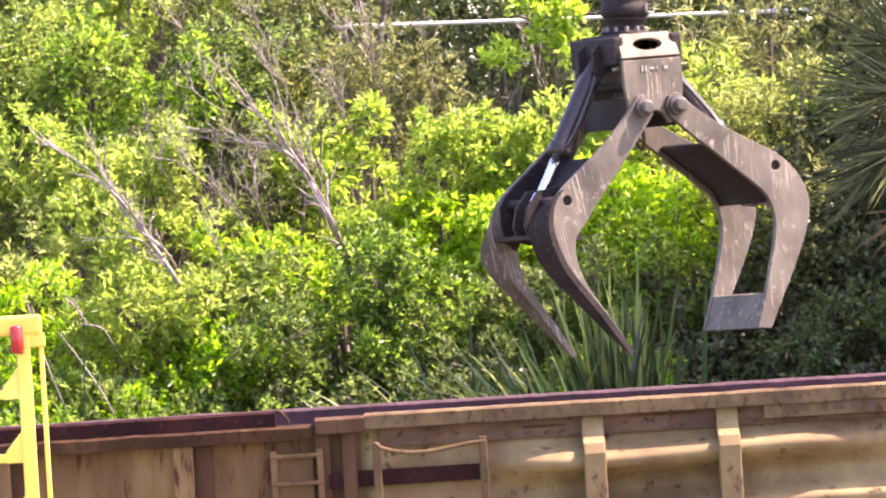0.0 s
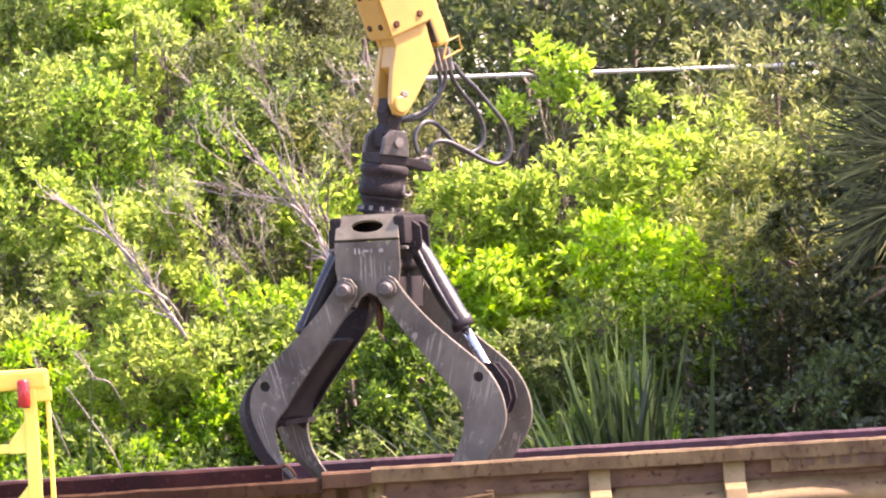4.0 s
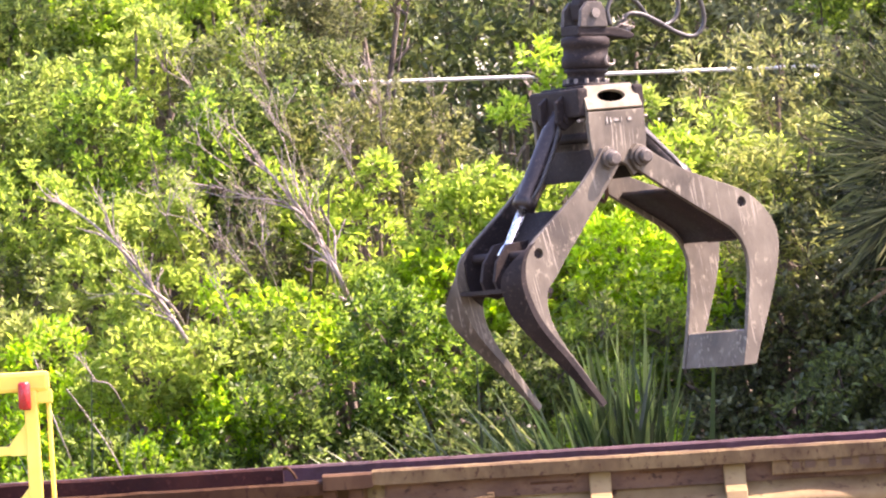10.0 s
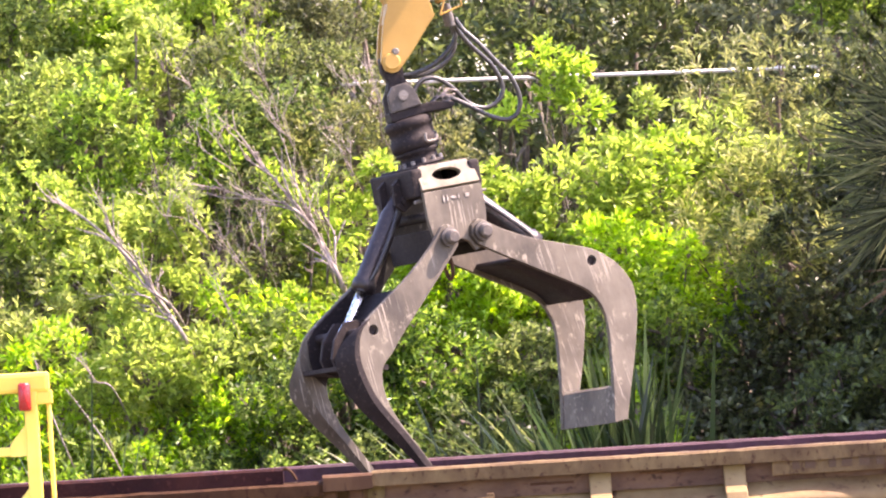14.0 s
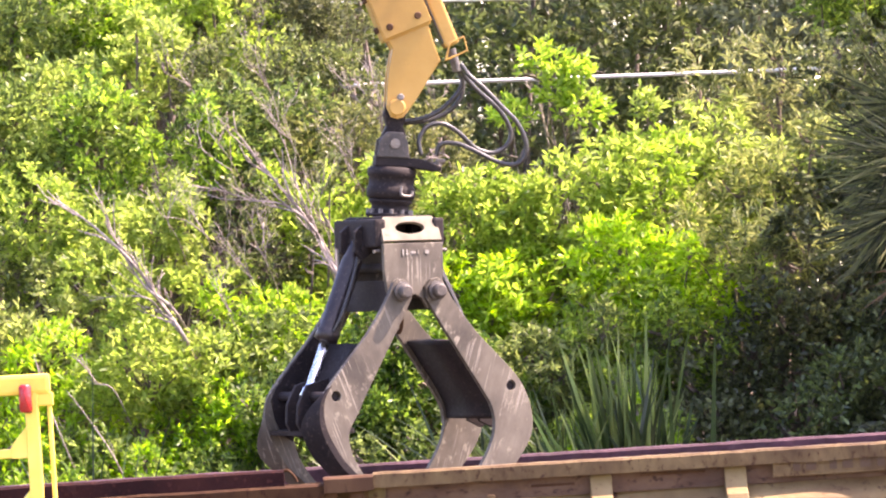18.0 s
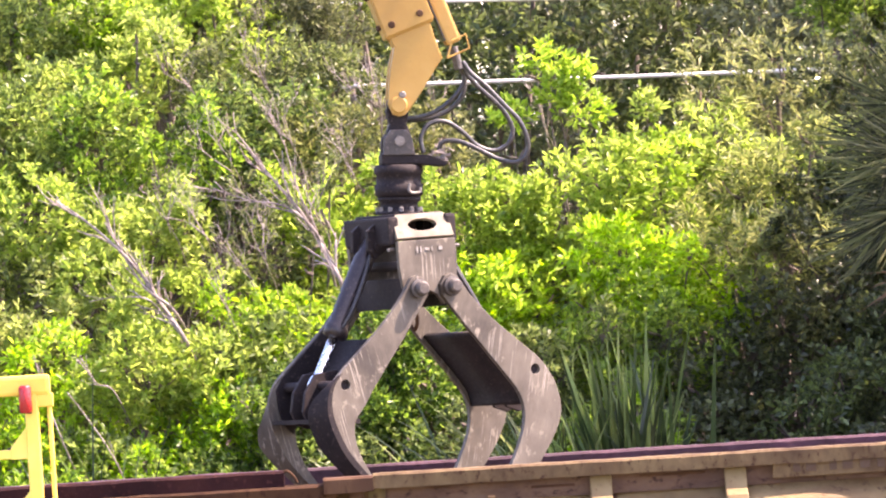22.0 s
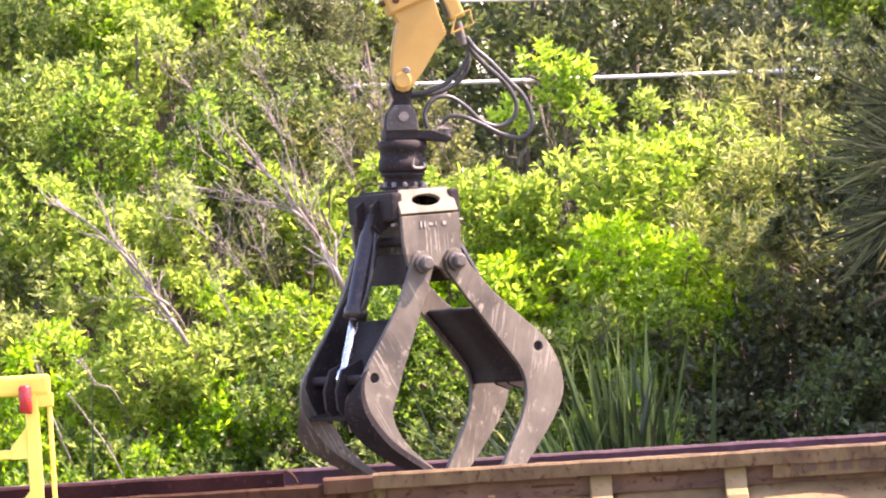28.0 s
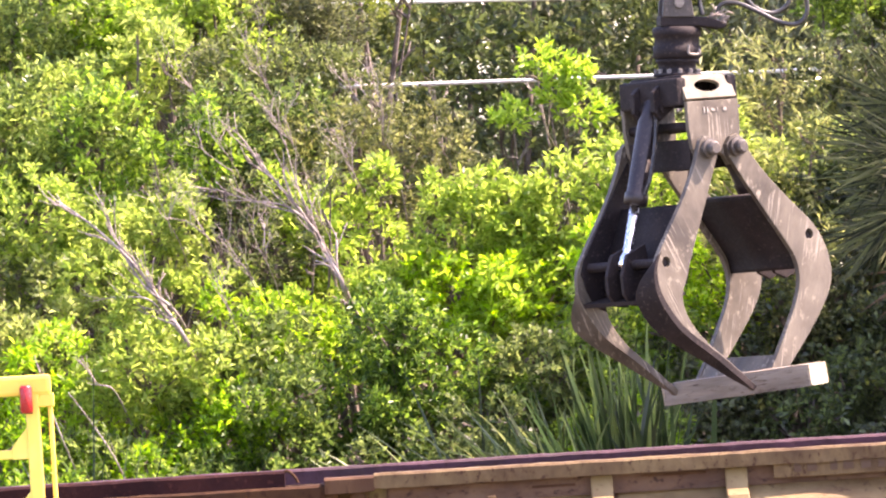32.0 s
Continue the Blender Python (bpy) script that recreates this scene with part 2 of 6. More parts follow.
def prism(bm, outline, lo, hi, holes=(), bevel=0.0):
    """A plate of the outline (pairs x, z), from y = lo to hi, with round holes (x, z, r)."""
    def ring(pts):
        vs = [bm.verts.new((x, lo, z)) for x, z in pts]
        return [bm.edges.new((vs[i], vs[(i + 1) % len(vs)])) for i in range(len(vs))]
    es = ring(outline)
    for hx, hz, rx, rz in holes:
        es += ring([(hx + rx * math.cos(a * math.tau / 18), hz + rz * math.sin(a * math.tau / 18)) for a in range(18)])
    if holes:
        fs = bmesh.ops.triangle_fill(bm, use_beauty=True, use_dissolve=False, edges=es)["geom"]
        fs = [f for f in fs if isinstance(f, bmesh.types.BMFace)]
    else:
        fs = bmesh.ops.contextual_create(bm, geom=es)["faces"]
    r = bmesh.ops.extrude_face_region(bm, geom=fs)
    bmesh.ops.translate(bm, verts=[g for g in r["geom"] if isinstance(g, bmesh.types.BMVert)], vec=(0, hi - lo, 0))
    if bevel:
        bmesh.ops.recalc_face_normals(bm, faces=bm.faces)
        sharp = [e for e in bm.edges if len(e.link_faces) == 2 and e.calc_face_angle(0) > 1.2]
        bmesh.ops.bevel(bm, geom=sharp, offset=bevel, segments=2, affect="EDGES", profile=0.6)
    return bm


def tube(bm, pts, radius, n=8, taper=1.0):
    """A round bar along the points; taper: its end radius over its first."""
    pts = [Vector(p) for p in pts]
    rings = []
    for i, p in enumerate(pts):
        d = (pts[min(i + 1, len(pts) - 1)] - pts[max(i - 1, 0)]).normalized()
        u = d.orthogonal().normalized() if i == 0 else (u - d * u.dot(d)).normalized()
        w = d.cross(u)
        r = radius * (1 + (taper - 1) * i / (len(pts) - 1))
        rings.append([bm.verts.new(p + (u * math.cos(a * math.tau / n) + w * math.sin(a * math.tau / n)) * r) for a in range(n)])
    for a, b in zip(rings, rings[1:]):
        for k in range(n):
            bm.faces.new((a[k], a[(k + 1) % n], b[(k + 1) % n], b[k]))
    bm.faces.new(rings[0][::-1])
    bm.faces.new(rings[-1])
    return bm


def bar(p0, p1, r, n=16, taper=1.0):
    return tube(bmesh.new(), [p0, p1], r, n, taper)


def lathe(bm, profile, n=24, cx=0.0, cy=0.0):
    """Turned solid about z from pairs (r, z), bottom to top."""
    rings = [[bm.verts.new((cx + r * math.cos(a * math.tau / n), cy + r * math.sin(a * math.tau / n), z)) for a in range(n)] for r, z in profile]
    for a, b in zip(rings, rings[1:]):
        for k in range(n):
            bm.faces.new((a[k], a[(k + 1) % n], b[(k + 1) % n], b[k]))
    bm.faces.new(rings[0][::-1])
    bm.faces.new(rings[-1])
    return bm


def curve(pts, n=8):
    """Points of a smooth line through pts."""
    pts = [Vector(p) for p in pts]
    ext = [2 * pts[0] - pts[1], *pts, 2 * pts[-1] - pts[-2]]
    out = []
    for i in range(1, len(ext) - 2):
        a, b, c, d = ext[i - 1:i + 3]
        for k in range(n):
            s = k / n
            out.append(0.5 * (2 * b + (c - a) * s + (2 * a - 5 * b + 4 * c - d) * s * s + (3 * b - a - 3 * c + d) * s ** 3))
    return out + [pts[-1]]


def leaves_mesh(name, base, way, length, width, rng, material, droop=0.25):
    """Many small folded leaves in one mesh: base points, directions, sizes."""
    n = len(base)
    way = way / np.linalg.norm(way, axis=1, keepdims=True)
    side = np.cross(way, rng.normal(size=(n, 3)))
    side /= np.linalg.norm(side, axis=1, keepdims=True) + 1e-9
    up = np.cross(side, way)
    L, W = length[:, None], width[:, None]
    mid = base + way * L * 0.5
    tip = base + way * L - np.array([0, 0, 1]) * L * droop * rng.random((n, 1))
    co = np.stack([base, mid - side * W / 2 + up * W * 0.18, tip, mid + side * W / 2 + up * W * 0.18], axis=1).reshape(-1, 3)
    idx = np.arange(n)[:, None] * 4
    tri = np.concatenate([idx + np.array([[0, 1, 2]]), idx + np.array([[0, 2, 3]])], axis=1).reshape(-1)
    me = bpy.data.meshes.new(name)
    me.vertices.add(n * 4)
    me.vertices.foreach_set("co", co.astype(np.float32).ravel())
    me.loops.add(n * 6)
    me.loops.foreach_set("vertex_index", tri.astype(np.int32))
    me.polygons.add(n * 2)
    me.polygons.foreach_set("loop_start", (np.arange(n * 2) * 3).astype(np.int32))
    me.update(calc_edges=True)
    me.materials.append(material)
    return me


# ---- ground and distance ----
def bank_height(y):
    """The ground rises to a bank behind the track."""
    k = min(1.0, max(0.0, (y - 3.9) / 1.3))
    return 2.2 * k * k * (3 - 2 * k)


def build_ground():
    """One sheet to the horizon, with finer strips over the bank's slope."""
    ys = [-2400, -1000, -300, -100, -40, -10, 0, 3.0] + [3.9 + 0.13 * k for k in range(11)] + [7, 10, 20, 60, 200, 800, 2400]
    xs = [-2400, -800, -200, -60] + [-30 + 2 * k for k in range(31)] + [60, 200, 800, 2400]
    bm = bmesh.new()
    rows = [[bm.verts.new((x, y, bank_height(y) + (0.05 * noise.noise(Vector((x * 0.4, y * 0.4, 0))) if abs(x) < 40 and 4 < y < 12 else 0))) for x in xs] for y in ys]
    for p, q in zip(rows, rows[1:]):
        for i in range(len(xs) - 1):
            bm.faces.new((p[i], p[i + 1], q[i + 1], q[i]))
    g = new("ground", finish("ground", bm, SOIL))
    tagged(g, "scrubby grass and bare soil ground rising to a bank", "ground", kind="structure")


build_ground()

# ---- gondola car ----
NEAR, FAR, RIM, FLOOR = 0.0, 3.0, 3.0, 1.25
X0, X1 = -8.2, 8.2


def build_gondola():
    car = thing("gondola_car", "rusty tan open railway gondola car on its wheels", "railway car")
    # near side: flat panels up to the ladder bay, bulged sheets past it
    flat = one_box(X0, -0.62, NEAR + 0.05, NEAR + 0.09, FLOOR - 0.2, RIM - 0.05)
    part("flat_side_sheet", flat, TAN, car, "flat tan side sheet with rust runs")
    bm = bmesh.new()
    nx, prof = 90, []
    for k in range(41):
        z = FLOOR - 0.2 + (RIM - 0.05 - FLOOR + 0.2) * k / 40
        prof.append(z)
    grid = []
    for i in range(nx + 1):
        x = -0.62 + (X1 + 0.62) * i / nx
        col = []
        for z in prof:
            belly = 0.0
            for zc, h in ((2.60, 0.29), (2.22, 0.29), (1.9, 0.25)):
                s = (z - zc - 0.02 * math.sin(x * 2.1 + zc)) / 0.10
                fade = min(1, max(0.1, (x - 0.1) * 1.6)) * (0.93 + 0.10 * math.sin(x * 2.3 + zc * 5)) * (1 if x < 2.4 or zc < 2.5 else max(0.35, 1 - (x - 2.4) * 1.1))
                belly += h * math.exp(-s * s) * fade
            y = NEAR + 0.06 - belly + 0.012 * noise.noise(Vector((x * 2, z * 3, 1)))
            col.append(bm.verts.new((x, y, z)))
        grid.append(col)
    for a, b in zip(grid, grid[1:]):
        for k in range(40):
            bm.faces.new((a[k], b[k], b[k + 1], a[k + 1]))
    r = bmesh.ops.extrude_face_region(bm, geom=bm.faces[:])
    bmesh.ops.translate(bm, verts=[g for g in r["geom"] if isinstance(g, bmesh.types.BMVert)], vec=(0, 0.05, 0))
    part("bulged_side_sheet", bm, CREAM, car, "dented side sheet bulged between its ribs", True)
    # shade on the far inner face is put into its dark colour
    part("far_side_sheet", one_box(X0, X1, FAR - 0.05, FAR, FLOOR - 0.2, RIM - 0.05), RUST_AND_SHADE, car, "dark rusted inner side sheet, shade in its colour")
    part("end_sheet", one_box(X0 - 0.05, X0, NEAR, FAR, FLOOR - 0.2, RIM), RUST, car)
    part("end_sheet", one_box(X1, X1 + 0.05, NEAR, FAR, FLOOR - 0.2, RIM), RUST, car)
    part("floor_plate", one_box(X0, X1, NEAR + 0.05, FAR - 0.05, FLOOR - 0.15, FLOOR), RUST_AND_SHADE, car)

    def chord(name, x0, x1, y0, y1, z0, z1, material, label):
        bm = bmesh.new()
        n = max(2, int((x1 - x0) * 14))
        rings = []
        for i in range(n + 1):
            x = x0 + (x1 - x0) * i / n
            w = [0.006 * noise.noise(Vector((x * 3, k * 7.0, z0))) + 0.004 * noise.noise(Vector((x * 11, k * 3.0, z1))) for k in range(6)]
            c = 0.016
            rings.append([bm.verts.new(p) for p in (
                (x, y0 + w[0], z0 + w[1]), (x, y1, z0), (x, y1, z1 - c), (x, y1 - c, z1 + w[2]), (x, y0 + c + w[0], z1 + w[3]), (x, y0 + w[4], z1 - c + w[3]))])
        for a, b in zip(rings, rings[1:]):
            for k in range(6):
                bm.faces.new((a[k], a[(k + 1) % 6], b[(k + 1) % 6], b[k]))
        bm.faces.new(rings[0][::-1])
        bm.faces.new(rings[-1])
        part(name, bm, material, car, label)
    chord("top_chord", -0.58, X1, -0.10, 0.12, RIM - 0.105, RIM, CHORD, "chipped tan top chord with rust streaks")
    chord("top_chord", X0, -0.92, -0.09, 0.10, RIM - 0.15, RIM - 0.055, BROWN, "dull brown top chord")
    chord("chord_splice", -0.92, -0.58, -0.125, 0.11, RIM - 0.12, RIM - 0.012, RUST, "overlapping splice on the top chord")
    chord("chord_cap", X0, -1.19, -0.05, 0.12, RIM - 0.056, RIM + 0.055, RUST_AND_SHADE, "dark bent cap strip on the top chord")
    chord("top_chord", X0, X1, FAR - 0.16, FAR + 0.08, RIM - 0.14, RIM - 0.02, MAROON, "dark rusted far top chord, maroon from lens fringing")
    # loose torn end of the cap strip
    part("bent_lip", tube(bmesh.new(), curve([(-1.2, -0.02, RIM + 0.045), (-1.16, -0.04, RIM + 0.05), (-1.12, -0.05, RIM + 0.01), (-1.1, -0.05, RIM - 0.03)], 5), 0.012, 6), BROWN, car)
    # ribs of the bulged half
    for i in range(8):
        x = 0.98 + 0.925 * i + (0.95 if i > 1 else 0)
        if x > X1 - 0.2:
            break
        rib = bmesh.new()
        out = [(-0.015, RIM - 0.11), (-0.05, RIM - 0.17), (-0.10, RIM - 0.25), (-0.255, RIM - 0.29), (-0.285, RIM - 0.36), (-0.27, 2.3), (-0.27, 1.9), (-0.12, 1.1), (0.04, 1.1), (0.04, RIM - 0.11)]
        prism(rib, [(y, z) for y, z in out], -0.075, 0.075, bevel=0.012)
        bmesh.ops.rotate(rib, verts=rib.verts, cent=(0, 0, 0), matrix=Matrix.Rotation(radians(90), 3, "Z"))
        o = part("side_rib", rib, CREAM, car)
        o.location.x = x
    # posts of the flat half
    for x in (-1.84, -3.1, -4.4, -5.7, -7.0):
        part("side_post", one_box(x - 0.07, x + 0.07, -0.045, 0.05, FLOOR - 0.2, RIM - 0.15, bevel=0.012), TAN, car)
        part("post_flange", one_box(x + 0.07, x + 0.20, 0.02, 0.05, FLOOR - 0.2, RIM - 0.16, bevel=0.005), RUST, car)
    for x in (-0.88, -0.70):
        part("bay_post", one_box(x - 0.05, x + 0.05, -0.05, 0.05, FLOOR - 0.2, RIM - 0.12, bevel=0.01), RUST, car)
    part("bay_panel", one_box(-1.24, -0.95, 0.0, 0.05, FLOOR - 0.2, RIM - 0.25, bevel=0.006), TAN, car)
    for z in (2.74, 2.55, 2.36, 2.1, 1.8):
        part("ladder_rung", bar((-1.24, -0.07, z), (-0.88, -0.07, z), 0.016, 8), TAN, car)
    for x in (-1.22, -0.9):
        part("ladder_stile", one_box(x - 0.022, x + 0.022, -0.075, -0.045, 1.4, 2.78, bevel=0.006), TAN, car)
    # hand grab between two uprights
    for x in (-0.51, 0.22):
        part("grab_upright", one_box(x - 0.028, x + 0.028, -0.14, -0.09, 2.0, 2.80, bevel=0.008), CHORD, car, "pale worn upright of the hand grab")
    part("grab_rail", tube(bmesh.new(), curve([(-0.52, -0.13, 2.80), (-0.46, -0.14, 2.755), (-0.3, -0.15, 2.72), (-0.12, -0.15, 2.722), (0.1, -0.14, 2.755), (0.24, -0.13, 2.77)], 6), 0.014, 8), CHORD, car, "bent pale hand grab bar")
    # no recess is cut; these dark boxes put its shade into colour
    part("slot_shade_patch", one_box(-0.655, 0.19, -0.004, 0.03, 2.50, 2.61), RUST_AND_SHADE, car, "dark patch for shade in the slot under the grab")
    part("slot_shade_patch", one_box(-0.85, -0.755, -0.053, -0.02, 2.50, 2.60, bevel=0.004), RUST_AND_SHADE, car)
    # flat strip under the top chord, rust stain and chord shade in its colour
    part("upper_strip", one_box(-0.5, X1, 0.006, 0.034, 2.762, RIM - 0.1), STAIN_AND_SHADE, car, "rust-stained strip under the top chord, shade in its colour")
    # number board with letters too faint to read
    board = part("number_board", one_box(2.16, 3.9, -0.075, -0.05, 2.80, 2.925, bevel=0.006), CHORD, car, "tan number board with faint stencilled marks")
    for i, (w, x) in enumerate(((0.05, 2.3), (0.07, 2.39), (0.05, 2.55), (0.07, 2.64), (0.07, 2.76), (0.05, 2.88), (0.07, 3.0))):
        part("stencil_bar", one_box(x, x + w, -0.081, -0.0752, 2.835, 2.895), STENCIL, board)
    for k, (x, z, l) in enumerate(((1.25, 2.86, 0.45), (2.2, 2.52, 0.5), (0.5, 2.83, 0.3))):
        part("weld_strap", one_box(x, x + l, 0.0, 0.045, z, z + 0.02, bevel=0.004), RUST, car)
    # underframe and wheels
    part("side_sill", one_box(X0, X1, -0.02, 0.12, FLOOR - 0.45, FLOOR - 0.2, bevel=0.015), RUST, car)
    part("side_sill", one_box(X0, X1, FAR - 0.12, FAR + 0.02, FLOOR - 0.45, FLOOR - 0.2, bevel=0.015), RUST, car)
    part("centre_sill", one_box(X0 - 0.6, X1 + 0.6, 1.3, 1.7, FLOOR - 0.6, FLOOR - 0.15, bevel=0.02), RUST_AND_SHADE, car)
    for xc in (-6.2, 6.2):
        part("bolster", one_box(xc - 0.25, xc + 0.25, 0.5, 2.5, 0.45, 0.66, bevel=0.03), RUST_AND_SHADE, car)
        for y in (0.55, 2.35):
            part("side_frame", prism(bmesh.new(), [(xc - 1.15, 0.50), (xc - 0.5, 0.32), (xc + 0.5, 0.32), (xc + 1.15, 0.50), (xc + 1.15, 0.70), (xc + 0.35, 0.82), (xc - 0.35, 0.82), (xc - 1.15, 0.70)], y - 0.06, y + 0.06, bevel=0.02), RUST_AND_SHADE, car)
        for dx in (-0.88, 0.88):
            part("axle", bar((xc + dx, 0.5, 0.60), (xc + dx, 2.5, 0.60), 0.08, 12), RUST_AND_SHADE, car)
            for y in (0.78, 2.22):
                w = lathe(bmesh.new(), [(0.46, -0.02), (0.48, 0.0), (0.44, 0.03), (0.42, 0.12), (0.36, 0.13), (0.16, 0.10)], 24)
                bmesh.ops.rotate(w, verts=w.verts, cent=(0, 0, 0), matrix=Matrix.Rotation(radians(90 if y < 1.5 else -90), 3, "X"))
                o = part("wheel", w, RUST_AND_SHADE, car)
                o.location = (xc + dx, y, 0.60)
    return car


car = build_gondola()


def build_track():
    for y in (0.75, 2.25):
        bm = bmesh.new()
        prism(bm, [(-0.07, 0.02), (0.07, 0.02), (0.012, 0.05), (0.012, 0.12), (0.036, 0.135), (0.036, 0.17), (-0.036, 0.17), (-0.036, 0.135), (-0.012, 0.12), (-0.012, 0.05)], -60, 60)
        bmesh.ops.rotate(bm, verts=bm.verts, cent=(0, 0, 0), matrix=Matrix.Rotation(radians(90), 3, "Z"))
        r = new("rail", finish("rail", bm, RUST_AND_SHADE))
        r.location.y = y
        tagged(r, "worn steel rail under the gondola car", "rail", kind="structure")


build_track()


# ---- loose ties ----
def build_tie(name, label, length, w, h, rounding, skin, wobble):
    t = thing(name, label, "railway tie")
    bm = bmesh.new()
    n, m = 26, 20
    rings = []
    for i in range(n + 1):
        x = -length / 2 + length * i / n
        ring = []
        for k in range(m):
            a = (k + 0.5) * math.tau / m
            c, s = math.cos(a), math.sin(a)
            q = 1 / max(abs(c), abs(s))
            q = 1 + (q - 1) * (1 - rounding)
            j = 1 + wobble * noise.noise(Vector((x * 4, c * 1.5, s * 1.5))) - (0.06 if i in (0, n) else 0)
            ring.append(bm.verts.new((x, c * q * w / 2 * j, s * q * h / 2 * j)))
        rings.append(ring)
    for a, b in zip(rings, rings[1:]):
        for k in range(m):
            bm.faces.new((a[k], a[(k + 1) % m], b[(k + 1) % m], b[k]))
    part("beam", bm, skin, t)
    for s in (-1, 1):
        bm = bmesh.new()
        vs = []
        for k in range(m):
            a = (k + 0.5) * math.tau / m
            c = math.cos(a)
            q = 1 / max(abs(c), abs(math.sin(a)))
            q = (1 + (q - 1) * (1 - rounding)) * 0.96
            vs.append(bm.verts.new((s * (length / 2 + 0.004), c * q * w / 2, math.sin(a) * q * h / 2)))
        f = bm.faces.new(vs)
        r = bmesh.ops.extrude_face_region(bm, geom=[f])
        bmesh.ops.translate(bm, verts=[g for g in r["geom"] if isinstance(g, bmesh.types.BMVert)], vec=(-s * 0.02, 0, 0))
        part("end_face", bm, END_GRAIN, t, "pale sawn end grain")
    return t


tie_round = build_tie("railway_tie", "short pale brown rounded timber tie with split ends", 1.62, 0.19, 0.17, 0.75, FRESH, 0.05)
tie_square = build_tie("railway_tie", "square grey weathered timber tie with pale end", 1.5, 0.18, 0.16, 0.12, WOOD, 0.03)


def build_tie_pile():
    """The load under the rim, on which the grapple works."""
    rng = random.Random(5)
    for layer in range(5):
        z = FLOOR + 0.1 + layer * 0.19
        for i in range(10):
            x = -3.4 + i * 0.75 + (0.3 if layer % 2 else 0) + rng.uniform(-0.06, 0.06)
            o = copy_thing(tie_square, pose(x, 1.5 + rng.uniform(-0.1, 0.1), z, 0, 0, 90 + rng.uniform(-7, 7)))
            tagged(o, "square grey weathered tie lying in the gondola car", "railway tie", "ties in the gondola car")


build_tie_pile()


# ---- grapple ----
def cheek_outline(pointed):
    """Side plate of a jaw, pin at the origin, as it stands half open."""
    outer = [(0.03, 0.085), (0.16, -0.03), (0.37, -0.17), (0.60, -0.29), (0.79, -0.39), (0.92, -0.51), (0.995, -0.64), (1.02, -0.77), (0.975, -0.95), (0.86, -1.20), (0.74, -1.42)]
    inner = [(0.60, -1.40), (0.675, -1.15), (0.728, -0.93), (0.72, -0.78), (0.66, -0.66), (0.56, -0.57), (0.37, -0.42), (0.18, -0.27), (0.02, -0.14), (-0.06, -0.07)]
    tip = [(0.735, -1.50), (0.70, -1.515)] if pointed else [(0.635, -1.62), (0.525, -1.61)]
    if pointed:
        outer = outer[:5] + [(0.885, -0.47), (0.943, -0.60), (0.945, -0.756), (0.893, -0.97), (0.743, -1.26), (0.635, -1.49)]
        inner = [(0.594, -1.49), (0.668, -1.32), (0.758, -1.12), (0.80, -0.95), (0.795, -0.82), (0.755, -0.73)] + inner[4:]
        tip = [(0.578, -1.644), (0.56, -1.635)]
    out = curve([(x, 0, z) for x, z in outer], 3)
    inn = curve([(x, 0, z) for x, z in inner], 3)
    pts = [(p.x, p.z) for p in out] + tip + [(p.x, p.z) for p in inn]
    return pts + [(-0.085, 0.0), (-0.06, 0.065), (-0.01, 0.095)]


HOLE = (0.764, -0.472)


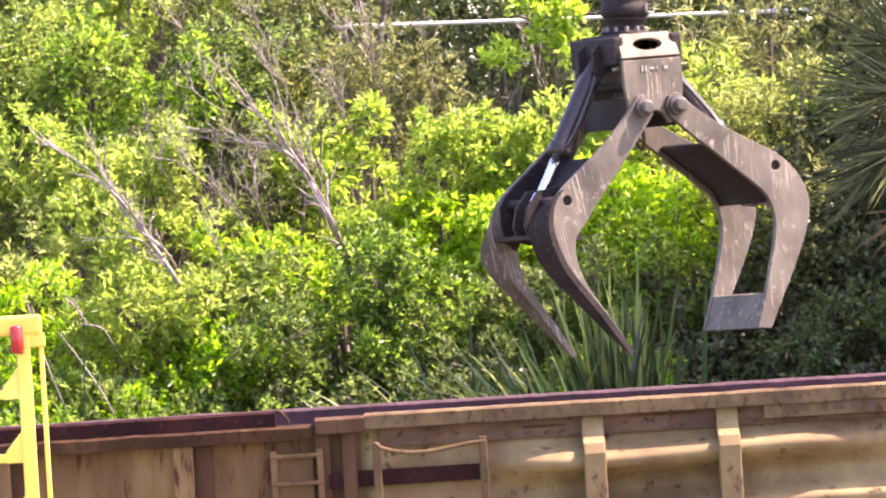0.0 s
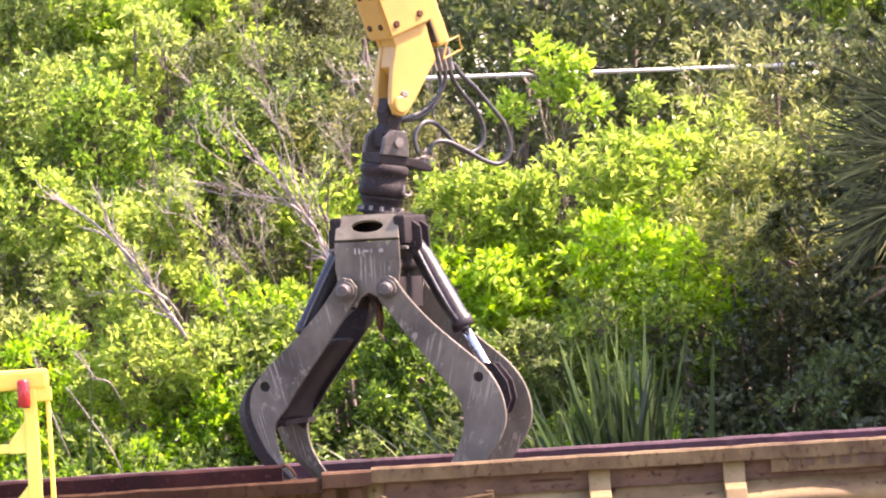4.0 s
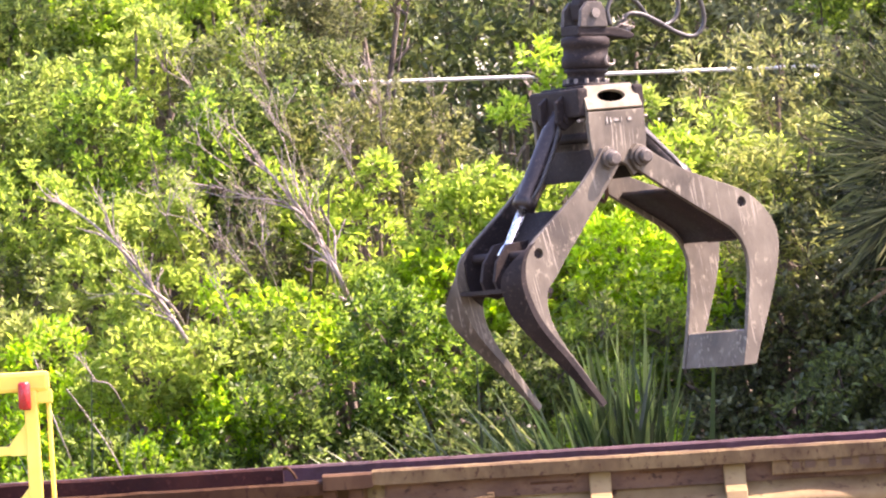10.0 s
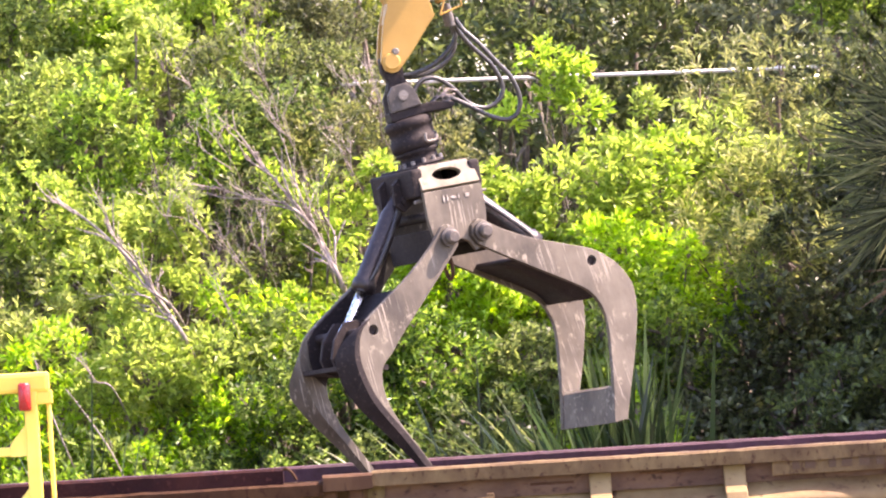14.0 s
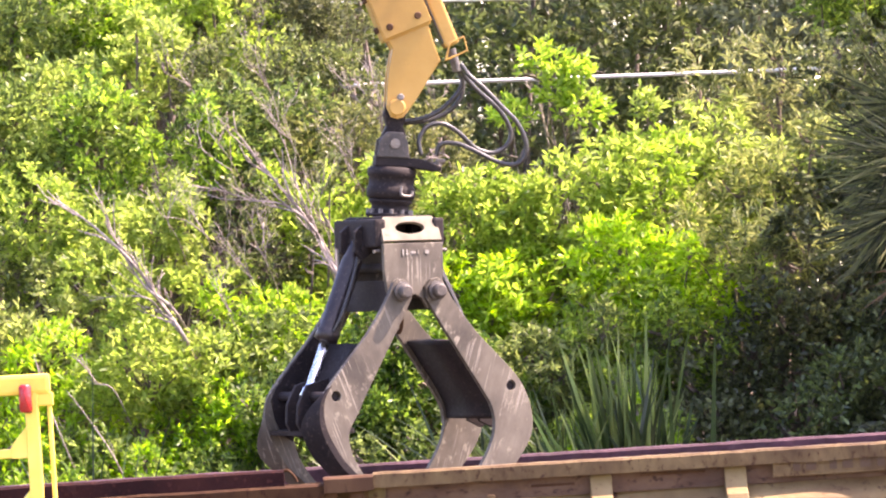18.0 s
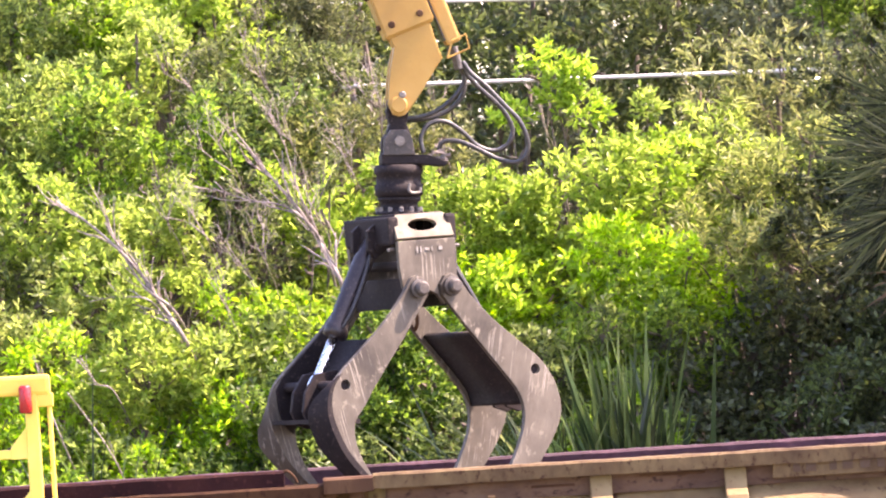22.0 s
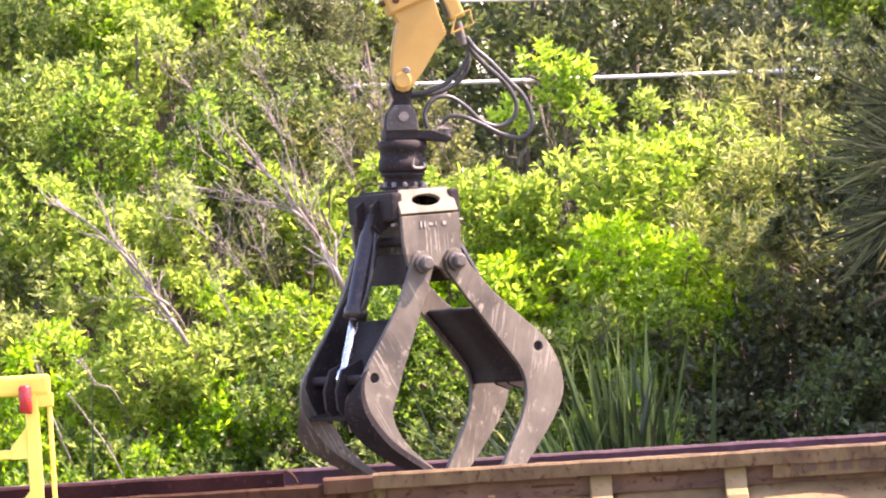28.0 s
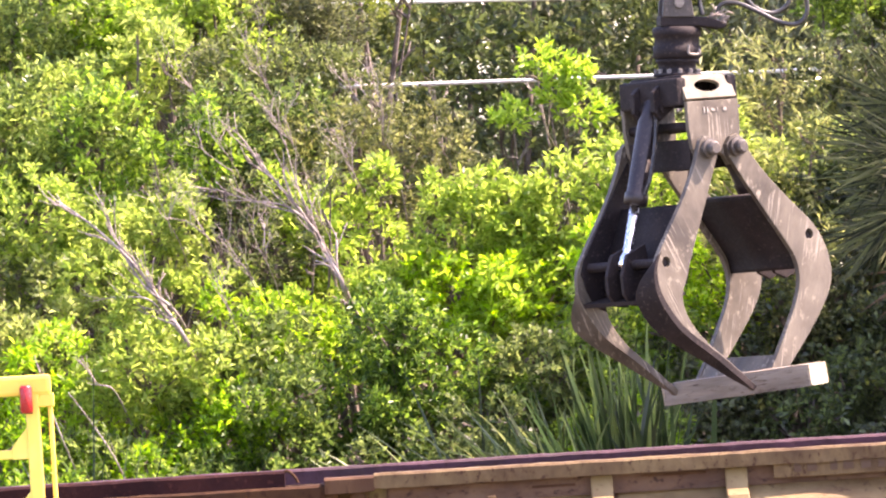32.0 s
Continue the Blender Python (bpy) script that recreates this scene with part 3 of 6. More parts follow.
def build_jaw(side, spread, pointed, root):
    """side +1 opens to +x, -1 is its mirror; spread: half the distance of its plates."""
    def flip(bm):
        if side < 0:
            bmesh.ops.scale(bm, verts=bm.verts, vec=(-1, 1, 1))
        return bm
    inner = curve([(0.24, 0, -0.31), (0.37, 0, -0.41), (0.56, 0, -0.56), (0.655, 0, -0.65), (0.705, 0, -0.745)], 4)
    shell = bmesh.new()
    strip = [(p.x + 0.02, p.z + 0.015) for p in inner]
    back = [(p.x + 0.05, p.z + 0.04) for p in inner]
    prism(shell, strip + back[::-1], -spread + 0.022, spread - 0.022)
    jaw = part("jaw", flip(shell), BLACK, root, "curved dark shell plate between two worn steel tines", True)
    for s in (-1, 1):
        bm = prism(bmesh.new(), cheek_outline(pointed), s * spread - 0.022, s * spread + 0.022, [(HOLE[0], HOLE[1], 0.036, 0.036)], bevel=0.006)
        part("tine", flip(bm), STEEL, jaw, "scratched grey steel tine with a pin hole")
        bm = flip(bar((0, s * spread - 0.03, 0), (0, s * spread + s * 0.05 - 0.0, 0), 0.062, 18))
        part("pin_boss", bm, STEEL, jaw)
    # lugs that hold the rod's eye, and outer back plate
    for s in (-1, 1):
        bm = prism(bmesh.new(), [(0.60, -0.40), (0.78, -0.38), (0.90, -0.48), (0.955, -0.60), (0.94, -0.70), (0.86, -0.755), (0.75, -0.74), (0.68, -0.63)], s * 0.085 - 0.016, s * 0.085 + 0.016, [(HOLE[0], HOLE[1], 0.03, 0.03)], bevel=0.004)
        part("lug", flip(bm), BLACK, jaw)
    if pointed:
        for s in (-1, 1):
            line = curve([(0.79, 0, -0.395), (0.885, 0, -0.47), (0.943, 0, -0.60), (0.945, 0, -0.756), (0.893, 0, -0.97), (0.743, 0, -1.26), (0.635, 0, -1.49), (0.568, 0, -1.635)], 5)
            bm, rows = bmesh.new(), []
            for i, q in enumerate(line):
                k = i / (len(line) - 1)
                up = min(1, k / 0.3) if s < 0 else max(0, min(1, (k - 0.2) / 0.3))
                w = (0.06 + 0.94 * up * up * (3 - 2 * up)) * min(1, 1.9 * (1 - k)) + 0.03
                near, rear = ((0.0, -spread - 0.024), (0.085 * w, -spread - 0.024 + 0.14 * w)) if s < 0 else ((0.0, spread - 0.024), (0.085 * w, spread - 0.024 + 0.13 * w))
                rows.append([bm.verts.new(z) for z in (
                    (q.x + near[0] + 0.012, near[1], q.z), (q.x + rear[0] + 0.012, rear[1], q.z),
                    (q.x + rear[0] - 0.03, rear[1], q.z + 0.01), (q.x + near[0] - 0.03, near[1], q.z + 0.01))])
            for a, b in zip(rows, rows[1:]):
                for k in range(4):
                    bm.faces.new((a[k], a[(k + 1) % 4], b[(k + 1) % 4], b[k]))
            bm.faces.new(rows[0])
            bm.faces.new(rows[-1][::-1])
            # near back face is black to paint in its shade, far one steel
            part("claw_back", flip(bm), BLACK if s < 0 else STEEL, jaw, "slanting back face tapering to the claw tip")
    bm = prism(bmesh.new(), [(0.70, -0.735), (0.95, -0.66), (0.955, -0.69), (0.71, -0.77)], -spread + 0.022, spread - 0.022)
    if pointed:
        part("floor_web", flip(bm), BLACK, jaw)
    else:
        bm.free()
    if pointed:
        # thin black plate puts the shade on the far tine into colour
        shade_outline = [(0.05, -0.02), (0.37, -0.18), (0.60, -0.30), (0.78, -0.395), (0.855, -0.47), (0.875, -0.60), (0.868, -0.72), (0.81, -0.80), (0.75, -0.73), (0.66, -0.66), (0.56, -0.57), (0.37, -0.42), (0.18, -0.27)]
        part("tine_shade_plate", flip(prism(bmesh.new(), shade_outline, spread - 0.036, spread - 0.0225)), BLACK, jaw, "black plate for shade on the inner tine face")
    part("rod_pin", bar((side * HOLE[0], -spread + 0.004, HOLE[1]), (side * HOLE[0], spread - 0.004, HOLE[1]), 0.034, 12), BLACK, jaw)
    part("spacer_tube", bar((0, -spread, 0), (0, spread, 0), 0.05, 14), BLACK, jaw)
    if not pointed:
        bm = prism(bmesh.new(), [(0.615, -1.375), (0.655, -1.365), (0.615, -1.618), (0.53, -1.612)], -spread + 0.022, spread - 0.022, bevel=0.006)
        part("tip_plate", flip(bm), STEEL, jaw, "scoured steel blade joining the two tips")
    return jaw


def build_grapple():
    g = thing("grapple", "dark worn steel four-tine hydraulic grapple hanging from the arm", "grapple")
    # side plates of the head, bent in at the top, with an oval opening
    for s in (-1, 1):
        low = [(-0.235, -0.11), (0.235, -0.11), (0.235, -0.30), (0.215, -0.44), (0.17, -0.54), (0.10, -0.575), (0.055, -0.50), (0.0, -0.47), (-0.055, -0.50), (-0.10, -0.575), (-0.17, -0.54), (-0.215, -0.44), (-0.235, -0.30)]
        part("head_plate", prism(bmesh.new(), low, s * 0.35 - 0.018, s * 0.35 + 0.018, bevel=0.005), STEEL, g, "flat scuffed steel side plate of the head")
        bm = prism(bmesh.new(), [(-0.232, -0.098), (0.232, -0.098), (0.225, 0.05), (0.19, 0.088), (-0.19, 0.088), (-0.225, 0.05)], -0.018, 0.018, [(0.0, 0.0, 0.115, 0.047)], bevel=0.004)
        bmesh.ops.rotate(bm, verts=bm.verts, cent=(0, 0, -0.1), matrix=Matrix.Rotation(radians(s * 24), 3, "X"))
        bmesh.ops.translate(bm, verts=bm.verts, vec=(0, s * 0.348, 0))
        part("shoulder_plate", bm, SUNLIT_STEEL, g, "sloping shoulder plate with an oval slot, toned as sunlit")
        # paint daubs on the plate, too worn to read
        if s < 0:
            for x, w, h in ((-0.09, 0.012, 0.05), (-0.06, 0.012, 0.045), (-0.02, 0.035, 0.02), (0.03, 0.012, 0.03), (0.09, 0.03, 0.025)):
                part("paint_bar", one_box(x, x + w, -0.374, -0.3685, -0.175 - h / 2, -0.175 + h / 2), WHITE, g)
        for x in (-1, 1):
            bm = lathe(bmesh.new(), [(0.068, 0.0), (0.068, 0.03), (0.05, 0.035), (0.05, 0.075), (0.036, 0.09)], 20)
            bmesh.ops.rotate(bm, verts=bm.verts, cent=(0, 0, 0), matrix=Matrix.Rotation(radians(90 * s * -1), 3, "X"))
            o = part("pin_cap", bm, CAP, g, "round steel pin cap")
            o.location = (x * 0.147, s * (0.43 + 0.025 if x < 0 else 0.385 + 0.025), -0.45)
    for x in (-1, 1):
        part("main_pin", bar((x * 0.147, -0.44, -0.45), (x * 0.147, 0.44, -0.45), 0.042, 16), BLACK, g)
        # cylinder brackets at the shoulders
        for s in (-1, 1):
            bm = prism(bmesh.new(), [(0.12, 0.04), (0.24, 0.05), (0.335, -0.02), (0.34, -0.16), (0.28, -0.22), (0.12, -0.12)], s * 0.11 - 0.02, s * 0.11 + 0.02, bevel=0.006)
            if x < 0:
                bmesh.ops.scale(bm, verts=bm.verts, vec=(-1, 1, 1))
            part("bracket", bm, BLACK, g)
        part("shoulder_box", one_box(min(x * 0.19, x * 0.275), max(x * 0.19, x * 0.275), -0.325, 0.325, -0.135, 0.065, bevel=0.02), BLACK, g, "black rounded shoulder housing")
        part("bracket_pin", bar((x * 0.265, -0.15, -0.14), (x * 0.265, 0.15, -0.14), 0.032, 14), BLACK, g)
        part("cross_tube", bar((x * 0.17, -0.34, -0.28), (x * 0.17, 0.34, -0.28), 0.035, 12), BLACK, g)
        part("end_plate", one_box(x * 0.2 - 0.012, x * 0.2 + 0.012, -0.33, 0.33, -0.585, -0.37, bevel=0.006), BLACK, g)
        part("end_rib", one_box(x * 0.2 - 0.015, x * 0.2 + 0.015, -0.30, 0.30, -0.07, 0.045, bevel=0.006), BLACK, g)
        part("grease_fitting", bar((x * 0.23, -0.3, -0.16), (x * 0.29, -0.32, -0.165), 0.012, 8), BARE, g)
    part("crown_plate", one_box(-0.2, 0.2, -0.28, 0.28, 0.04, 0.085, bevel=0.012), BLACK, g)
    part("bottom_beam", one_box(-0.09, 0.09, -0.33, 0.33, -0.44, -0.38, bevel=0.012), BLACK, g)
    ring = tube(bmesh.new(), [(0, -0.1 + 0.055 * math.cos(a), -0.655 + 0.085 * math.sin(a)) for a in [k * math.tau / 16 for k in range(17)]], 0.014, 8)
    part("hanging_ring", ring, RUST, g, "rusty ring hanging under the head")
    part("ring_shank", bar((0, -0.1, -0.44), (0, -0.1, -0.6), 0.02, 8), BLACK, g)
    right = build_jaw(1, 0.385, False, g)
    left = build_jaw(-1, 0.43, True, g)
    made = []
    for _ in range(2):
        c = part("cylinder", lathe(bmesh.new(), [(0.05, -0.70), (0.085, -0.69), (0.085, -0.62), (0.075, -0.61), (0.075, -0.10), (0.06, -0.05), (0.05, 0.05), (0.03, 0.07)], 20), BARREL, g, "black hydraulic cylinder barrel with rusty sheen", True)
        part("cylinder_hose", tube(bmesh.new(), curve([(0.0, -0.085, -0.62), (0.0, -0.12, -0.5), (0.0, -0.11, -0.25), (0.0, -0.07, -0.05)], 5), 0.014, 7), RUBBER_AND_SHADE, c)
        r = part("rod", lathe(bmesh.new(), [(0.04, -0.03), (0.055, 0.0), (0.05, 0.05), (0.034, 0.08), (0.034, 0.78)], 20), CHROME, g, "bright chrome piston rod", True)
        made += [c, r]
    return (g, right, left, *made)


grapple, jaw_right, jaw_left, cylinder_right, rod_right, cylinder_left, rod_left = build_grapple()


def build_rotator():
    """Swivel between the arm's tip and the grapple's head; its foot is the head's crown."""
    r = thing("rotator", "greasy black hydraulic rotator with link and hose ports", "rotator")
    part("neck", lathe(bmesh.new(), [(0.12, -0.06), (0.12, 0.080), (0.17, 0.082), (0.17, 0.10), (0.135, 0.115), (0.135, 0.17), (0.155, 0.18), (0.155, 0.205)], 28), BLACK, r, "", True)
    for k in range(12):
        a = k * math.tau / 12
        part("bolt", lathe(bmesh.new(), [(0.016, 0.10), (0.016, 0.13), (0.01, 0.135)], 6, 0.152 * math.cos(a), 0.152 * math.sin(a)), BARE, r)
    part("motor_body", lathe(bmesh.new(), [(0.15, 0.205), (0.172, 0.22), (0.172, 0.29), (0.16, 0.30), (0.16, 0.36), (0.174, 0.37), (0.174, 0.42), (0.15, 0.435)], 28), BLACK, r, "", True)
    part("port_plate", prism(bmesh.new(), [(-0.13, 0.435), (0.13, 0.435), (0.30, 0.415), (0.345, 0.43), (0.34, 0.455), (0.2, 0.50), (-0.13, 0.51)], -0.12, 0.12, bevel=0.012), BLACK, r, "dark port plate sticking out to one side")
    for s in (-1, 1):
        part("yoke_cheek", prism(bmesh.new(), [(-0.12, 0.50), (0.11, 0.50), (0.09, 0.62), (0.055, 0.68), (-0.06, 0.68), (-0.11, 0.62)], s * 0.115 - 0.02, s * 0.115 + 0.02, bevel=0.008), CAP, r, "worn grey yoke cheek")
    part("yoke_pin", bar((0, -0.155, 0.60), (0, 0.155, 0.60), 0.035, 14), BARE, r)
    part("link", prism(bmesh.new(), [(-0.075, 0.55), (0.075, 0.55), (0.085, 0.66), (0.06, 0.72), (0.075, 0.80), (0.07, 0.90), (-0.07, 0.90), (-0.085, 0.80), (-0.06, 0.72), (-0.085, 0.66)], -0.06, 0.06, bevel=0.015), BLACK, r, "short forged link")
    part("lock_clip", tube(bmesh.new(), curve([(0.06, -0.18, 0.30), (0.06, -0.185, 0.24), (0.13, -0.16, 0.235), (0.14, -0.15, 0.27)], 4), 0.010, 6), BARE, r, "bent pale retaining clip")
    rng = random.Random(3)
    for k in range(3):
        part("hose_fitting", bar((0.28 + 0.02 * k, -0.06 + 0.06 * k, 0.45), (0.33 + 0.02 * k, -0.06 + 0.06 * k, 0.50), 0.02, 8), BARE, r)
    for k in range(9):
        p = Vector((0.27, -0.06, 0.50))
        pts = [p + Vector((rng.uniform(-0.04, 0.07) * i / 2, rng.uniform(-0.04, 0.04), rng.uniform(-0.02, 0.025) * i)) for i in range(5)]
        part("frayed_strand", tube(bmesh.new(), curve(pts, 3), 0.004, 4), DEADWOOD, r)
    return r


rotator = build_rotator()


# ---- excavator arm ----
def build_arm():
    """Origin at the pivot pin of the arm's tip."""
    a = thing("excavator_arm", "yellow painted excavator arm tip with hoses", "excavator arm")
    cast = [(-0.075, 0.0), (-0.062, 0.13), (-0.045, 0.25), (-0.005, 0.40), (-0.05, 0.50), (0.25, 0.60), (0.285, 0.45), (0.33, 0.30), (0.255, 0.20), (0.16, 0.06), (0.075, -0.05), (0.04, -0.085), (0.0, -0.092), (-0.045, -0.075)]
    for s in (-1, 1):
        part("tip_plate", prism(bmesh.new(), cast, s * 0.09 - 0.025, s * 0.09 + 0.025, bevel=0.008), YELLOW, a)
        bm = lathe(bmesh.new(), [(0.062, 0.0), (0.062, 0.02), (0.05, 0.028)], 20)
        bmesh.ops.rotate(bm, verts=bm.verts, cent=(0, 0, 0), matrix=Matrix.Rotation(radians(-90 * s), 3, "X"))
        o = part("pin_collar", bm, YELLOW, a)
        o.location = (0, s * 0.115, -0.01)
        bm = lathe(bmesh.new(), [(0.026, 0.0), (0.026, 0.025), (0.018, 0.03)], 8)
        bmesh.ops.rotate(bm, verts=bm.verts, cent=(0, 0, 0), matrix=Matrix.Rotation(radians(-90 * s), 3, "X"))
        o = part("lock_bolt", bm, BARE, a)
        o.location = (0.03, s * 0.115, 0.06)
    part("tip_web", prism(bmesh.new(), [(-0.03, 0.26), (0.0, 0.40), (-0.03, 0.49), (0.22, 0.57), (0.25, 0.42), (0.28, 0.30), (0.14, 0.15), (0.03, 0.2)], -0.064, 0.064), YELLOW, a)
    part("pivot_pin", bar((0, -0.13, 0), (0, 0.13, 0), 0.045, 16), BARE, a)
    # the box beam leans back from the tip
    lean = pose(0.09, 0, 0.50, 0, -19)
    bm = one_box(-0.16, 0.205, -0.13, 0.13, 0.0, 5.2, bevel=0.02)
    bmesh.ops.transform(bm, matrix=lean, verts=bm.verts)
    part("beam", bm, YELLOW, a, "square yellow box beam")
    for s in (-1, 1):
        bm = one_box(-0.15, 0.21, -0.015, 0.015, 0.02, 0.42, bevel=0.006)
        bmesh.ops.transform(bm, matrix=lean @ pose(0, s * 0.142, 0), verts=bm.verts)
        pl = part("bolt_plate", bm, YELLOW, a, "thick yellow bolted plate")
        for x in (-0.085, 0.13):
            for z in (0.09, 0.33):
                bm = lathe(bmesh.new(), [(0.026, 0.0), (0.026, 0.012), (0.02, 0.018)], 12)
                bmesh.ops.transform(bm, matrix=lean @ pose(x, s * 0.154, z, -90 * s), verts=bm.verts)
                part("bolt", bm, RUST, pl)
    for s in (-1, 1):
        for z in (0.10, 0.33):
            for y in (-0.07, 0.07):
                bm = lathe(bmesh.new(), [(0.022, 0.0), (0.022, 0.012), (0.016, 0.018)], 12)
                bmesh.ops.transform(bm, matrix=lean @ pose(0.203 if s > 0 else -0.158, y, z, 0, 90 * s), verts=bm.verts)
                part("bolt", bm, RUST, a)
    bm = one_box(-0.055, 0.055, -0.10, 0.10, -0.20, 5.0, bevel=0.02)
    bmesh.ops.transform(bm, matrix=lean @ pose(0.285, 0, 0), verts=bm.verts)
    part("hose_guard", bm, YELLOW, a, "narrow yellow hose guard along the beam")
    # black strip stands in for shade in the gap beside the guard
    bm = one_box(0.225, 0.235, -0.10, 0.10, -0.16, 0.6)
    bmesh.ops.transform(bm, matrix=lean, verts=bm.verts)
    part("gap_shade_strip", bm, RUBBER_AND_SHADE, a)
    fr = [(0.36, 0.28), (0.52, 0.34), (0.50, 0.44), (0.40, 0.40)]
    bm = bmesh.new()
    tube(bm, [(x, -0.16, z + 0.02) for x, z in fr + fr[:1]], 0.008, 6)
    part("clamp_frame", bm, YELLOW, a, "small yellow clamp frame")
    for k in range(4):
        y = -0.12 + 0.07 * k
        part("hose_ferrule", bar((0.42, y, 0.38), (0.455, y, 0.22), 0.021, 10), BARE, a, "crimped metal hose end")
    loops = [
        [(0.47, -0.12, 0.27), (0.525, -0.13, 0.185), (0.62, -0.15, 0.09), (0.74, -0.16, -0.05), (0.845, -0.16, -0.175), (0.897, -0.15, -0.32), (0.876, -0.14, -0.42), (0.80, -0.13, -0.464), (0.68, -0.12, -0.433), (0.536, -0.10, -0.35), (0.41, -0.08, -0.29), (0.30, -0.07, -0.29), (0.26, -0.06, -0.37)],
        [(0.47, -0.05, 0.27), (0.51, -0.03, 0.175), (0.60, 0.0, 0.07), (0.742, 0.03, -0.07), (0.814, 0.05, -0.216), (0.783, 0.05, -0.32), (0.68, 0.04, -0.37), (0.557, 0.02, -0.33), (0.443, 0.0, -0.216), (0.33, -0.02, -0.144), (0.216, -0.04, -0.155), (0.15, -0.05, -0.25), (0.16, -0.06, -0.36)],
        [(0.465, 0.02, 0.27), (0.495, 0.03, 0.165), (0.454, 0.04, 0.07), (0.33, 0.05, -0.04), (0.185, 0.05, -0.097), (0.03, 0.05, -0.11)],
        [(0.465, 0.09, 0.27), (0.50, 0.10, 0.14), (0.475, 0.10, 0.03), (0.38, 0.10, -0.06), (0.24, 0.09, -0.11), (0.06, 0.07, -0.12)],
    ]
    for line in loops:
        part("hose", tube(bmesh.new(), curve(line, 7), 0.017, 8), RUBBER_AND_SHADE, a, "black rubber hydraulic hose", True)
    return a


arm = build_arm()


# ---- yellow safety frame of a track machine ----
def build_frame():
    f = thing("safety_frame", "bright yellow steel frame with red lamp beside the gondola car", "safety frame")
    y = -1.5
    part("post", one_box(-2.845, -2.755, y - 0.045, y + 0.045, 0.0, 3.72, bevel=0.012), PALE_YELLOW, f)
    part("post", one_box(-4.845, -4.755, y - 0.045, y + 0.045, 0.0, 3.72, bevel=0.012), PALE_YELLOW, f)
    part("top_rail", one_box(-4.9, -2.67, y - 0.05, y + 0.05, 3.70, 3.835, bevel=0.025), PALE_YELLOW, f)
    part("top_bracket", one_box(-2.76, -2.655, y - 0.035, y + 0.035, 3.62, 3.71, bevel=0.01), PALE_YELLOW, f)
    for z in (3.28, 2.855, 2.43, 2.0):
        part("gusset", prism(bmesh.new(), [(-2.80, z), (-2.80, z + 0.24), (-2.845, z + 0.21), (-2.93, z + 0.11), (-2.955, z + 0.075), (-2.955, z)], y - 0.03, y + 0.03, bevel=0.006), PALE_YELLOW, f)
        part("cross_rail", one_box(-4.8, -2.945, y - 0.025, y + 0.025, z + 0.004, z + 0.066, bevel=0.01), PALE_YELLOW, f)
    part("rod", bar((-2.682, y, 0.0), (-2.682, y, 3.66), 0.016, 10), PALE_YELLOW, f, "thin yellow upright rod")
    lamp = part("lamp", lathe(bmesh.new(), [(0.03, 3.585), (0.042, 3.60), (0.042, 3.755), (0.03, 3.77)], 16, -2.835, y - 0.085), RED, f, "red marker lamp", True)
    part("lamp_base", one_box(-2.855, -2.80, y - 0.05, y - 0.03, 3.58, 3.76), BLACK, lamp)
    return f


build_frame()


# ---- cables ----
def build_cables():
    for y, za, zb, x0, x1, r in ((12.4, 5.98, 5.885, -0.6, 3.15, 0.017), (17.0, 6.97, 6.76, -3.3, 2.3, 0.017)):
        g = (zb - za) / (x1 - x0)
        pts = [(x, y, za + g * (x - x0) + 0.0006 * (x - 1) ** 2) for x in range(-40, 41, 2)]
        o = new("overhead_cable", finish("overhead_cable", tube(bmesh.new(), pts, r, 8), CABLE, True))
        tagged(o, "pale sagging overhead cable among the trees", "cable", "overhead cables")


build_cables()


def build_poles():
    for x in (-40, 40):
        p = thing("utility_pole", "weathered wooden utility pole carrying the cables", "utility pole", "utility poles")
        p.location = (x, 15, bank_height(15))
        part("pole", bar((0, 0, -0.1), (0, 0, 7), 0.16, 12, 0.7), BARK, p)
        for z in (5.8, 6.75):
            part("crossarm", one_box(-0.06, 0.06, -2.6, 2.6, z - 2.2, z - 2.08, bevel=0.01), BARK, p)


build_poles()


# ---- plants ----
def limb(bm, rng, p, d, length, r, depth, ends, spread=0.6, n=5, lift=0.15):
    """A crooked tapered branch that forks; ends collects its tips."""
    pts = [p.copy()]
    d = d.normalized()
    for _ in range(4):
        d = (d + Vector((rng.uniform(-1, 1), rng.uniform(-1, 1), rng.uniform(-0.6, 1) + lift)) * 0.16).normalized()
        pts.append(pts[-1] + d * length / 4)
    tube(bm, pts, r, n, 0.6)
    if depth == 0:
        ends.append(pts[-1])
        return
    for k in range(rng.randint(2, 3)):
        q = pts[rng.randint(2, 4)]
        e = (d + Vector((rng.uniform(-1, 1), rng.uniform(-1, 1), rng.uniform(-0.5, 1))) * spread).normalized()
        limb(bm, rng, q, e, length * rng.uniform(0.55, 0.8), r * 0.55, depth - 1, ends, spread, n, lift)


